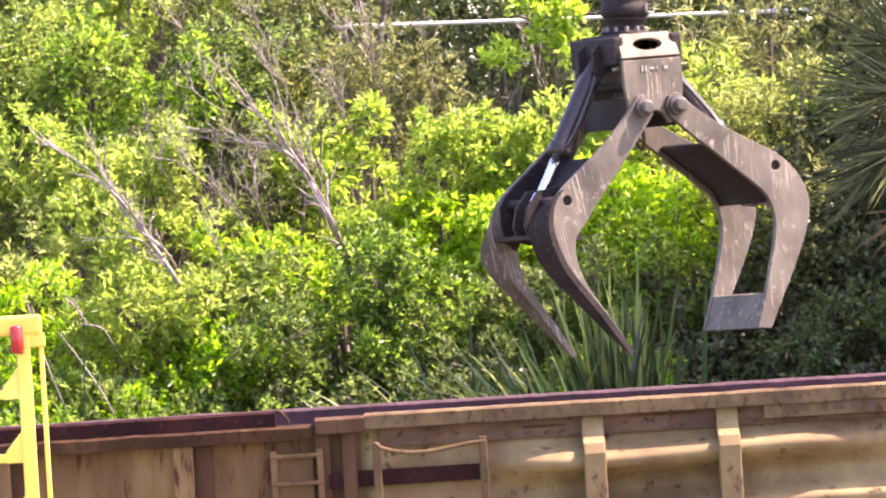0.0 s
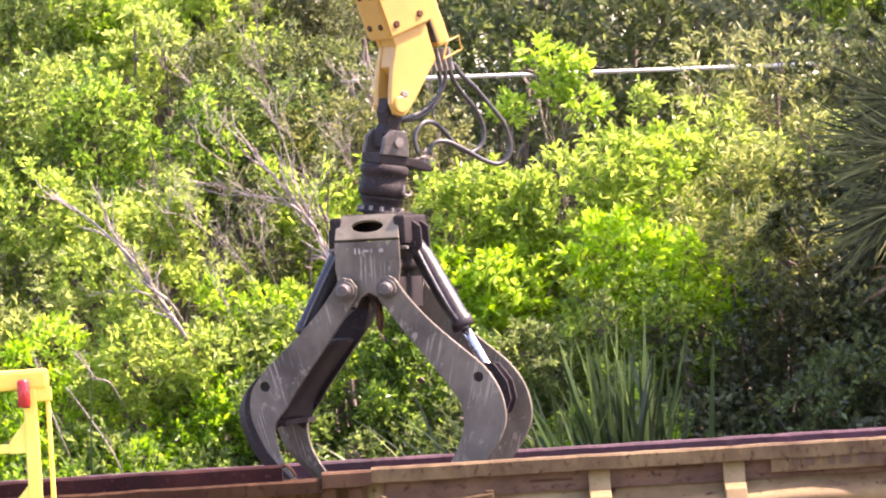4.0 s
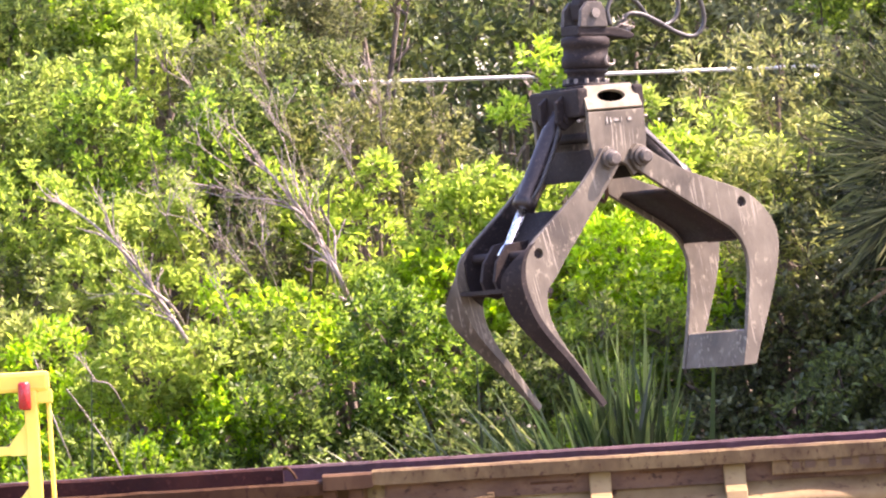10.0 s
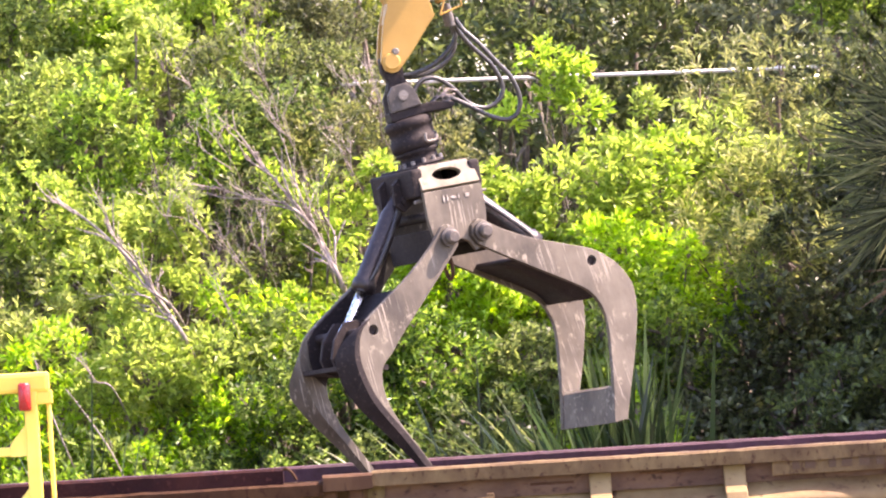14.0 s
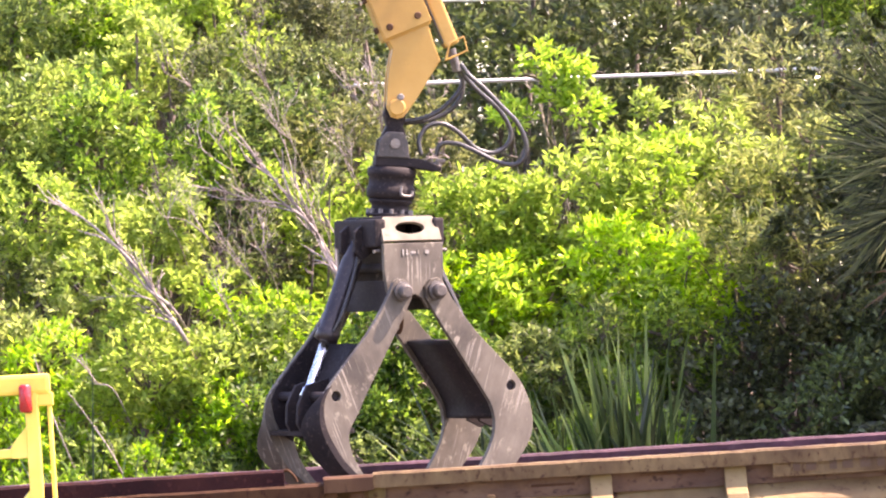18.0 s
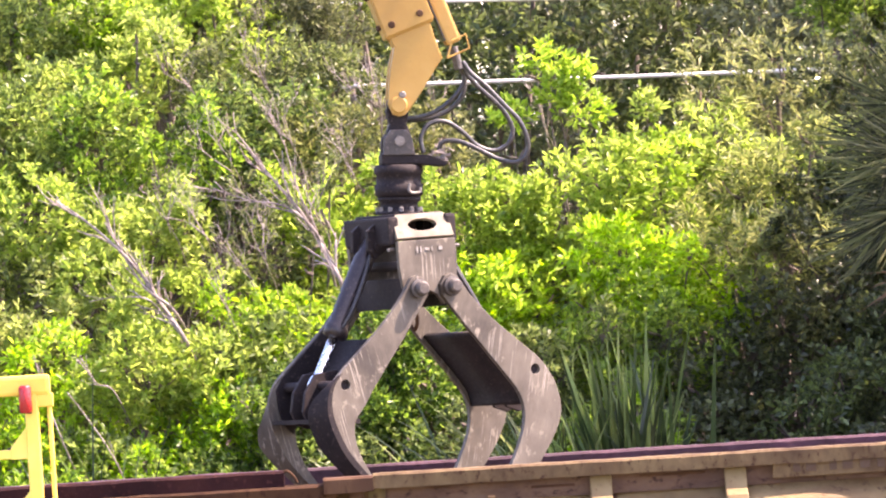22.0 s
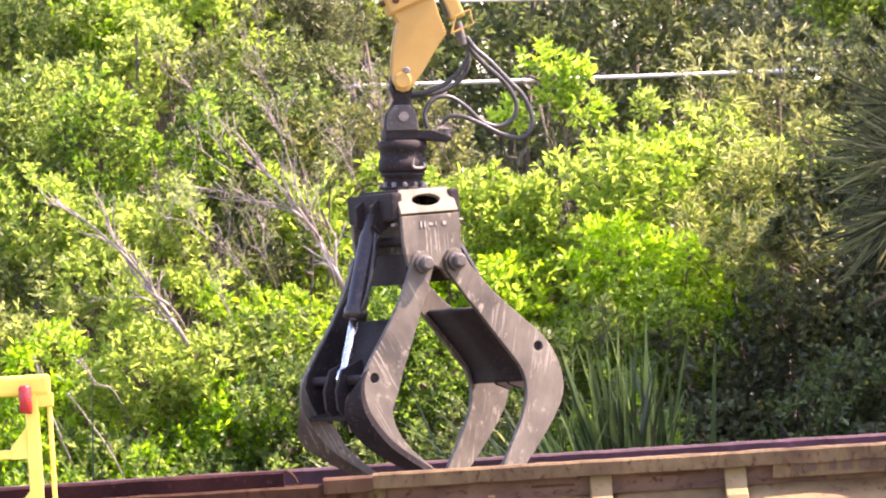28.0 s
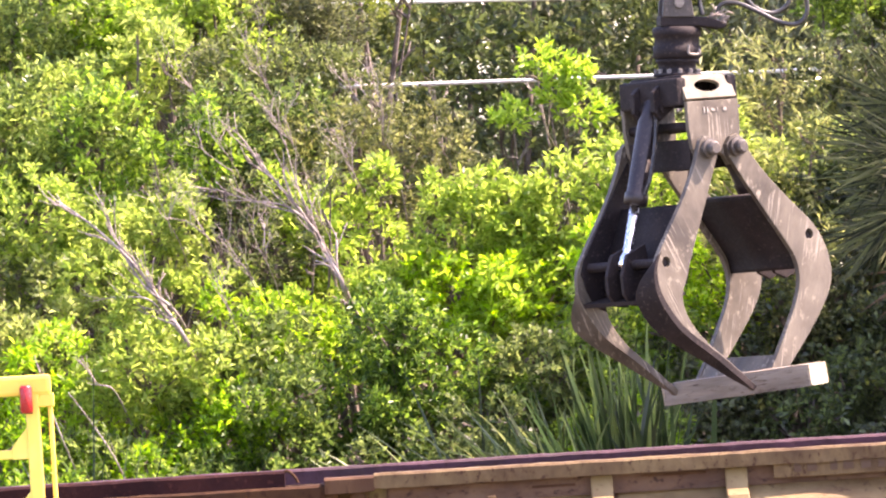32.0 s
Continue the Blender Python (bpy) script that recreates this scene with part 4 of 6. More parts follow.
def shrub(name, label, x, y, lobes, material, seed, leaf=(0.075, 0.027), dens=1.0, whorl=7, back=0.35, floor=2.25):
    """Trunk and limbs from the ground, and a crown of leaf whorls over uneven lobes (cx, cy, cz, r, squash)."""
    rng, nr = random.Random(seed), np.random.default_rng(seed)
    root = thing(name, label, "tree" if "tree" in name else "shrub")
    foot = bank_height(y)
    root.location = (x, y, foot)
    bm = bmesh.new()
    for k, (cx, cy, cz, r, q) in enumerate(lobes):
        base = Vector((rng.uniform(-0.15, 0.15), rng.uniform(-0.1, 0.1), -0.1))
        top = Vector((cx - x, cy - y + 0.55 * r, cz - foot - 0.35 * r))
        mid = base.lerp(top, 0.5) + Vector((rng.uniform(-0.2, 0.2), 0.1, 0.25))
        tube(bm, curve([base, mid, top], 6), 0.055 if r > 0.25 else 0.02, 7, 0.35)
        for j in range(2):
            limb(bm, rng, top.lerp(mid, rng.random() * 0.4), Vector((rng.uniform(-1, 1), rng.uniform(-1, 0.4), rng.uniform(0, 1))), r * 0.8, 0.018, 1, [])
    part("trunk", bm, BARK, root)
    base, way = [], []
    for cx, cy, cz, r, q in lobes:
        n = int(520 * r * r * dens * (0.075 / leaf[0]) ** 2) + 20
        d = nr.normal(size=(n * 2, 3))
        d /= np.linalg.norm(d, axis=1, keepdims=True)
        keep = (d[:, 1] < 0.25) | (nr.random(n * 2) < back)
        d = d[keep][:n]
        ph = nr.random(6) * 6.28
        lump = 1 + 0.16 * np.sin(d[:, 0] * 4.1 + ph[0]) * np.sin(d[:, 2] * 4.7 + ph[1]) + 0.12 * np.sin(d[:, 0] * 9 + ph[2] + d[:, 1] * 7) * np.sin(d[:, 2] * 10 + ph[3])
        rad = r * lump * (1 - 0.42 * nr.random(len(d)) ** 2.2)
        c = np.array([cx - x, cy - y, cz - foot]) + d * rad[:, None] * np.array([1, 0.8, q])
        ax = d * 0.7 + np.array([0.1, -0.1, 0.75]) + nr.normal(size=d.shape) * 0.35
        ax /= np.linalg.norm(ax, axis=1, keepdims=True)
        c, ax = c[c[:, 2] > floor - foot], ax[c[:, 2] > floor - foot]
        m = len(c)
        w = nr.normal(size=(m, whorl, 3))
        w = w / np.linalg.norm(w, axis=2, keepdims=True) * 0.8 + ax[:, None, :] * 0.8
        along = ax[:, None, :] * (nr.random((m, whorl, 1)) - 0.6) * leaf[0] * 1.0
        base.append((c[:, None, :] + along).reshape(-1, 3))
        way.append(w.reshape(-1, 3))
    base, way = np.concatenate(base), np.concatenate(way)
    k = len(base)
    s = 0.65 + 0.6 * nr.random(k)
    crown = new("crown", leaves_mesh("crown", base, way, leaf[0] * s, leaf[1] * s, nr, material))
    crown.parent = root
    return root


def lobes_round(seed, n, x0, x1, y0, y1, z0, z1, r0, r1):
    rng = random.Random(seed)
    return [(rng.uniform(x0, x1), rng.uniform(y0, y1), rng.uniform(z0, z1), rng.uniform(r0, r1), rng.uniform(0.75, 1.0)) for _ in range(n)]


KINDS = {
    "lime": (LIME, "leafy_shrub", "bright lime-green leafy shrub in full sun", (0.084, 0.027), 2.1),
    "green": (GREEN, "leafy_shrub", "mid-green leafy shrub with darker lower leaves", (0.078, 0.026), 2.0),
    "deep": (DEEP, "leafy_shrub", "deep green shrub with shade and glints in its leaf colour", (0.072, 0.025), 1.8),
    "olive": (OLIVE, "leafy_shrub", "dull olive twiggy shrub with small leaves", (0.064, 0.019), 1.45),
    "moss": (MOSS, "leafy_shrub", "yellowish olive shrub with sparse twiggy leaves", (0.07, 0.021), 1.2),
    "shade": (SHADE, "leafy_shrub", "dark green shrub with shade put into its leaf colour", (0.07, 0.03), 1.8),
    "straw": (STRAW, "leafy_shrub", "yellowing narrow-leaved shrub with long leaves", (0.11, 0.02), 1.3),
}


# leaf kinds set by tone in the camera's view: across and down, both 0 to 1 over the stretch in sight
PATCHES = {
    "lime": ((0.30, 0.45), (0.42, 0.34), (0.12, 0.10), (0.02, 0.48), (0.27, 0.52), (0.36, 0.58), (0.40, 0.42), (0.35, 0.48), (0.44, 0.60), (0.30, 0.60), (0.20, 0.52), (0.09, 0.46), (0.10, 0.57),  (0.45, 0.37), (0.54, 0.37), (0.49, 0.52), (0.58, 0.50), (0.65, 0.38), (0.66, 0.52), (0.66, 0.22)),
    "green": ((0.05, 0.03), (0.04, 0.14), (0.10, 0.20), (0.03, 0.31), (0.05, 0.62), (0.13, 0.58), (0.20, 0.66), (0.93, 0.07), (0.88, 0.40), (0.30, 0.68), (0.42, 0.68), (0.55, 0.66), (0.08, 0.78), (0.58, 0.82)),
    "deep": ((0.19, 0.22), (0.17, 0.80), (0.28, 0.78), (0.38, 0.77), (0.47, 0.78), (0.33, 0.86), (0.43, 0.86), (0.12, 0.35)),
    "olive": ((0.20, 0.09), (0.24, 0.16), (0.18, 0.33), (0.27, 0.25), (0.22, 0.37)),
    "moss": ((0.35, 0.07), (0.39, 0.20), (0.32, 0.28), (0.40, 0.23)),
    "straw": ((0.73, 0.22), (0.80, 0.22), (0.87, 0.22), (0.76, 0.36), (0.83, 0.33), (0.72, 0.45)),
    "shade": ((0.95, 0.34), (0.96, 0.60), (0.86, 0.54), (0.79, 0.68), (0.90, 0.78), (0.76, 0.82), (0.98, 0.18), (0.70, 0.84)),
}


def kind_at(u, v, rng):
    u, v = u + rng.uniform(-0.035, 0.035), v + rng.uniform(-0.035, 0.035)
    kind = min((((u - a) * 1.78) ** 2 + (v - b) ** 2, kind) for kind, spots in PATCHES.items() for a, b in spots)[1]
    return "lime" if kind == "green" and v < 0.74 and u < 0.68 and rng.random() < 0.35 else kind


def build_bank():
    """Shrubs in ranks that climb away from the track."""
    rng = random.Random(77)
    n = 0
    for y, z in ((6.7, 2.45), (7.2, 2.95), (7.8, 3.5), (8.4, 4.1), (9.0, 4.65), (9.8, 5.25), (10.7, 5.9), (11.6, 6.55), (12.3, 7.1)):
        x = -5.0 + rng.uniform(0, 0.5)
        while x < 5.2:
            zz, yy = z + rng.uniform(-0.2, 0.2), y + rng.uniform(-0.25, 0.25)
            reach = (yy + 48.5) * 0.12548
            u, v = 0.5 + (x + 0.061 * (zz - 4.4)) / reach, 0.5 - (zz - 4.4 - 0.061 * x - 0.001 * reach) / (reach * 0.5625)
            x += rng.uniform(0.65, 0.95)
            if 0.395 < u < 0.69 and v < 0.28 or 0.545 < u < 0.635 and v < 0.37 or 0.36 < u < 0.92 and v < 0.165:
                continue
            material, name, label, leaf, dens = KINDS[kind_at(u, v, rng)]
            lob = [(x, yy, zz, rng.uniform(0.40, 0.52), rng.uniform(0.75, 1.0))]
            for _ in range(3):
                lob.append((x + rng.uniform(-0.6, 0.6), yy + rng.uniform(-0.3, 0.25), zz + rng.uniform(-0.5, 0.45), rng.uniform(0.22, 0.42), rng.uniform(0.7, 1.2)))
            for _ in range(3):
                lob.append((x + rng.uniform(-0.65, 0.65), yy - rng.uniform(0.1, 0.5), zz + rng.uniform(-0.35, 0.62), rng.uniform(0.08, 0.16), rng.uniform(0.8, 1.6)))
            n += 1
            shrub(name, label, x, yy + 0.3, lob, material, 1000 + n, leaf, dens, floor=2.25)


build_bank()
# single taller growth
shrub("leafy_shrub", "tall lime-green shoot of new leaves", 1.05, 9.0, [(0.9, 9.0, 6.0, 0.19, 0.9), (1.15, 9.0, 5.92, 0.14, 0.8), (0.62, 9.0, 5.58, 0.17, 0.7), (1.2, 9.0, 5.6, 0.2, 0.7), (1.0, 9.0, 5.74, 0.14, 0.8), (1.75, 9.0, 5.1, 0.35, 0.8)], LIME, 12, (0.088, 0.032), 1.5)
# unseen tree, its lobes set beyond the view to block the sun
shrub("leafy_tree", "dark dense tree added out of view to shade the bank", 5.4, 9.4, [(5.3, 8.4, 5.4, 0.9, 1.0), (5.9, 8.0, 6.2, 0.9, 1.0), (6.5, 8.4, 6.4, 1.2, 1.0), (6.6, 7.2, 5.4, 1.2, 1.0), (5.6, 8.8, 4.4, 1.1, 1.0), (5.6, 6.6, 4.2, 0.9, 1.0), (6.0, 7.2, 7.9, 0.9, 1.0), (6.9, 7.0, 7.5, 1.1, 1.0), (6.3, 6.6, 7.0, 0.8, 1.0), (5.2, 6.4, 6.7, 0.9, 1.0), (5.0, 5.8, 6.4, 0.8, 1.0), (5.4, 7.2, 6.9, 0.9, 1.0), (4.9, 6.9, 6.7, 0.7, 1.0), (4.9, 6.2, 7.9, 0.9, 1.0), (5.2, 7.3, 8.3, 1.0, 1.0), (4.7, 7.1, 7.4, 0.8, 1.0), (4.9, 5.5, 8.4, 1.0, 1.0), (5.6, 5.7, 9.2, 1.0, 1.0), (5.9, 7.0, 9.0, 1.1, 1.0), (4.6, 8.0, 7.9, 0.9, 1.0)], SHADE, 26, (0.075, 0.034), 0.85, back=0.8)
# far rank: distance haze put into leaf colour, dark shade leaves in the gap
for i in range(48):
    fx = -8.4 + (i % 12) * 1.5 + (0.7 if 12 <= i < 24 else 0)
    rg = random.Random(300 + i)
    fy = (18.5, 22.5, 26.5, 31.0)[i // 12] + rg.uniform(-1.0, 1.5)
    lob = [(fx + rg.uniform(-0.6, 0.6), fy + rg.uniform(-0.5, 0.5), z + rg.uniform(-0.3, 0.3), rg.uniform(0.75, 1.1), rg.uniform(0.8, 1.1)) for z in (2.6, 3.7, 4.7, 5.6, 6.4, 7.1, 7.7)]
    shrub("leafy_tree", "dark green tree crown beyond the cables", fx, fy, lob, (MOSS, OLIVE, MOSS)[i % 3] if fx < -0.6 else SHADE if i < 12 and 0.2 < fx < 2.0 else (HAZE, OLIVE, HAZE)[i % 3], 400 + i, (0.12, 0.046), 1.15, back=0.2)


def dead_branch(label, root_at, way, length, r, seed, spread=0.5, depth=3, arms=4):
    rng = random.Random(seed)
    bm = bmesh.new()
    top = Vector(root_at)
    foot = Vector((top.x + 0.3, top.y + 1.8, bank_height(top.y + 1.8) - 0.05))
    tube(bm, curve([foot, (top.x + 0.28, top.y + 1.4, top.z * 0.4 + 1.3), (top.x + 0.12, top.y + 0.7, top.z - 0.4), top], 5), r * 1.4, 6, 0.4)
    for k in range(arms):
        w = Vector(way) + Vector((rng.uniform(-0.35, 0.35), rng.uniform(-0.2, 0.1), rng.uniform(-0.35, 0.35)))
        limb(bm, rng, top - Vector(way) * rng.uniform(0, 0.25), w, length * rng.uniform(0.5, 1.0), r * rng.uniform(0.5, 1), depth, [], spread, 5, 0.05)
    tagged(new("dead_bush", finish("dead_bush", bm, DEADWOOD, True)), label, "dead branch")


def dead_stem(label, line, r, twigs, reach, seed):
    """A leaning bleached stem along a line from the ground, with fine twigs swept the same way."""
    rng = random.Random(seed)
    bm = bmesh.new()
    x, y, z = line[0]
    pts = curve([(x + 0.3, y + 1.6, bank_height(y + 1.6) - 0.05), (x + 0.16, y + 1.0, z - 0.6), *line], 6)
    tube(bm, pts, r * 0.95, 7, 0.3)
    live = pts[10:]
    for k in range(twigs):
        i = rng.randrange(len(live) - 1)
        d = (live[i + 1] - live[i]).normalized()
        side = Vector((rng.uniform(-0.9, 0.5), rng.uniform(-0.5, 0.3), rng.uniform(-0.5, 0.7)))
        limb(bm, rng, live[i], d + side * rng.choice((0.5, 0.9)), reach * rng.uniform(0.45, 1.0), r * rng.uniform(0.22, 0.5), 1, [], 0.5, 4, 0.0)
    tagged(new("dead_bush", finish("dead_bush", bm, DEADWOOD, True)), label, "dead branch")


BLEACHED = "bleached grey dead branches leaning among the shrubs"
dead_stem(BLEACHED, [(-2.06, 7.40, 3.87), (-2.24, 7.40, 4.20), (-2.46, 7.40, 4.55), (-2.75, 7.40, 4.86), (-3.03, 7.40, 5.09)], 0.026, 20, 0.30, 41)
dead_stem(BLEACHED, [(-2.13, 7.40, 4.12), (-2.39, 7.40, 4.38), (-2.59, 7.40, 4.76), (-2.66, 7.40, 5.01)], 0.018, 12, 0.26, 48)
dead_stem(BLEACHED, [(-2.29, 7.40, 4.20), (-2.55, 7.40, 4.30), (-2.83, 7.40, 4.28)], 0.013, 6, 0.25, 47)
dead_stem(BLEACHED, [(-0.81, 7.75, 4.25), (-0.94, 7.75, 4.55), (-1.10, 7.75, 4.86), (-1.32, 7.75, 5.16), (-1.52, 7.75, 5.43)], 0.028, 20, 0.30, 42)
dead_stem(BLEACHED, [(-0.97, 7.75, 4.65), (-1.22, 7.75, 4.93), (-1.53, 7.75, 5.01), (-1.78, 7.75, 5.11)], 0.018, 14, 0.26, 49)
dead_stem(BLEACHED, [(-1.04, 7.75, 4.79), (-1.14, 7.75, 5.11), (-1.22, 7.75, 5.47)], 0.016, 8, 0.22, 51)
dead_stem(BLEACHED, [(-2.64, 7.00, 3.54), (-2.79, 6.95, 3.64), (-2.89, 6.90, 3.84)], 0.012, 5, 0.2, 52)
dead_stem(BLEACHED, [(-3.04, 6.70, 3.13), (-3.17, 6.70, 3.54), (-3.25, 6.70, 3.89)], 0.011, 3, 0.2, 53)
dead_stem("straight pale dead stalk leaning over the shrubs", [(-2.62, 6.05, 3.02), (-2.80, 5.95, 3.35), (-2.96, 5.85, 3.60)], 0.012, 1, 0.2, 54)
TWIGS = "thin bleached bare twigs beside the cable"
dead_branch(TWIGS, (-0.55, 10.1, 5.75), (-0.1, -0.1, 1.0), 0.4, 0.011, 43, 0.6, 2)
dead_branch(TWIGS, (0.02, 10.0, 5.4), (-0.15, -0.1, 1.0), 0.35, 0.010, 44, 0.6, 2)
dead_branch(TWIGS, (0.9, 9.3, 5.45), (-0.1, -0.1, 1.0), 0.4, 0.010, 50, 0.5, 2)
FINE = "fine grey dead twigs in the olive shrubs"
for k, (x, y, z) in enumerate(((-1.6, 7.6, 4.5), (-1.2, 8.6, 5.5), (-2.2, 8.0, 4.9), (-1.75, 7.1, 4.2), (-1.45, 7.3, 4.6), (-0.7, 8.6, 5.2), (-1.9, 7.4, 4.8), (-2.0, 9.4, 6.0), (-1.0, 7.8, 4.9), (-1.4, 9.0, 6.0), (-0.45, 8.6, 5.5), (-1.7, 8.4, 5.4))):
    dead_branch(FINE, (x, y, z), (-0.35 + 0.1 * k % 0.3, -0.15, 0.6), 0.36, 0.006, 60 + k, 1.0, 3, 4)


def blades(label, x, y, n, seed, length, width, spread, lean, fan, droop, material):
    """A clump of sword-like blades that fan out from the bank and droop at the tip."""
    nr = np.random.default_rng(seed)
    verts, faces = [], []
    for i in range(n):
        bx, by = x + nr.normal() * spread, y + nr.normal() * spread * 0.5
        b = np.array([bx, by, bank_height(by) - 0.03])
        L, w = length * (0.6 + 0.45 * nr.random()), width * (0.6 + 0.7 * nr.random())
        d = np.array([nr.normal() * fan + lean, nr.normal() * fan * 0.6 - 0.05, 1.0])
        d /= np.linalg.norm(d)
        a = nr.random() * math.pi
        side = np.cross(d, np.array([math.cos(a), math.sin(a), 0.0]))
        side /= np.linalg.norm(side)
        sag = droop * (0.2 + 1.1 * nr.random() ** 1.5)
        flow = np.array([d[0] * 0.9, d[1] * 0.9, -0.55])
        for k in range(9):
            s = k / 8
            p = b + d * L * s + flow * (sag * L * s ** 2.6)
            h = w * min(1, 0.5 + 2.5 * s) * (1 - s ** 3) * 0.5 + 0.001
            verts += [p - side * h, p + side * h]
            if k:
                j = len(verts)
                faces.append((j - 4, j - 3, j - 1, j - 2))
    me = bpy.data.meshes.new("tall_grass")
    me.from_pydata([tuple(v) for v in verts], [], faces)
    me.materials.append(material)
    tagged(new("tall_grass", me), label, "grass", kind="stuff")


blades("dense clump of broad dark green sword-like blades", 1.34, 5.5, 105, 61, 1.75, 0.045, 0.19, 0.0, 0.15, 0.22, BLADE)
blades("arching pale green sawgrass blades leaning over", 0.88, 5.35, 70, 62, 1.5, 0.034, 0.22, -0.35, 0.30, 0.55, BLADE)
# straw colour makes this clump and the next look sunlit
blades("pale sawgrass blades leaning over, sunlight in their colour", 0.80, 5.3, 30, 66, 1.5, 0.034, 0.20, -0.40, 0.30, 0.6, STRAW)
blades("few long grass blades bent over low", -0.2, 5.1, 9, 64, 1.35, 0.03, 0.10, -0.75, 0.16, 0.45, STRAW)
blades("thin bent grass stalks", 0.35, 5.6, 26, 65, 1.7, 0.018, 0.25, -0.25, 0.25, 0.3, BLADE)
blades("thin bent grass stalks among the shrubs", -2.75, 5.6, 12, 63, 1.7, 0.014, 0.22, -0.1, 0.2, 0.3, BLADE)


def palm(x, y, top, seed):
    base = bank_height(y)
    top -= base
    root = thing("fan_palm", "dark fan palm with drooping dead fronds under its crown", "palm tree")
    root.location = (x, y, base)
    rng = random.Random(seed)
    bm = tube(bmesh.new(), [(0.06 * math.sin(k), 0, top * k / 10 - 0.1 * (k == 0)) for k in range(11)], 0.17, 12, 0.85)
    part("trunk", bm, BARK, root)
    for i in range(64):
        dead = i in (20, 33, 50)
        a = rng.uniform(0, math.tau) if i % 2 else rng.uniform(2.2, 4.2)
        e = rng.uniform(-0.35, 1.1)
        if dead:
            a, e = rng.uniform(2.9, 3.9), rng.uniform(-1.15, -0.7)
        way = Vector((math.cos(a) * math.cos(e), math.sin(a) * math.cos(e), math.sin(e)))
        stem = rng.uniform(0.7, 1.1) * (1.15 if dead else 1.0)
        p0 = Vector((0, 0, top))
        hub = p0 + way * stem - Vector((0, 0, 0.1))
        bm = tube(bmesh.new(), [p0, p0.lerp(hub, 0.5) + Vector((0, 0, 0.05)), hub], 0.016, 5, 0.7)
        u = way.orthogonal().normalized()
        v = way.cross(u)
        for k in range(17):
            b = (k / 16 - 0.5) * 3.4
            d = (way * math.cos(b * 0.62) + u * math.sin(b * 0.62) + v * rng.uniform(-0.3, 0.3)).normalized()
            L = rng.uniform(0.5, 0.85) * (0.75 + 0.25 * math.cos(b)) * (0.7 if dead else 1.0)
            s = d.cross(v).normalized() * 0.013
            tip = hub + d * L - Vector((0, 0, 0.16 * rng.random()))
            mid = hub.lerp(tip, 0.45)
            q = [bm.verts.new(z) for z in (hub, mid - s, tip, mid + s)]
            bm.faces.new((q[0], q[1], q[2]))
            bm.faces.new((q[0], q[2], q[3]))
        part("frond", bm, DEAD_FROND if dead else FROND, root, "dry orange-brown dead frond" if dead else "")
    return root


palm(4.38, 6.5, 4.85, 71)


# ---- movement ----
def hung(x, z, swing, turn):
    return pose(x, 1.5, z, 0, swing) @ pose(0, 0, 0, 0, 0, turn)


def laid(x, z, turn, tilt):
    return pose(x, 1.5, z, 0, -tilt) @ pose(0, 0, 0, 0, 0, turn)


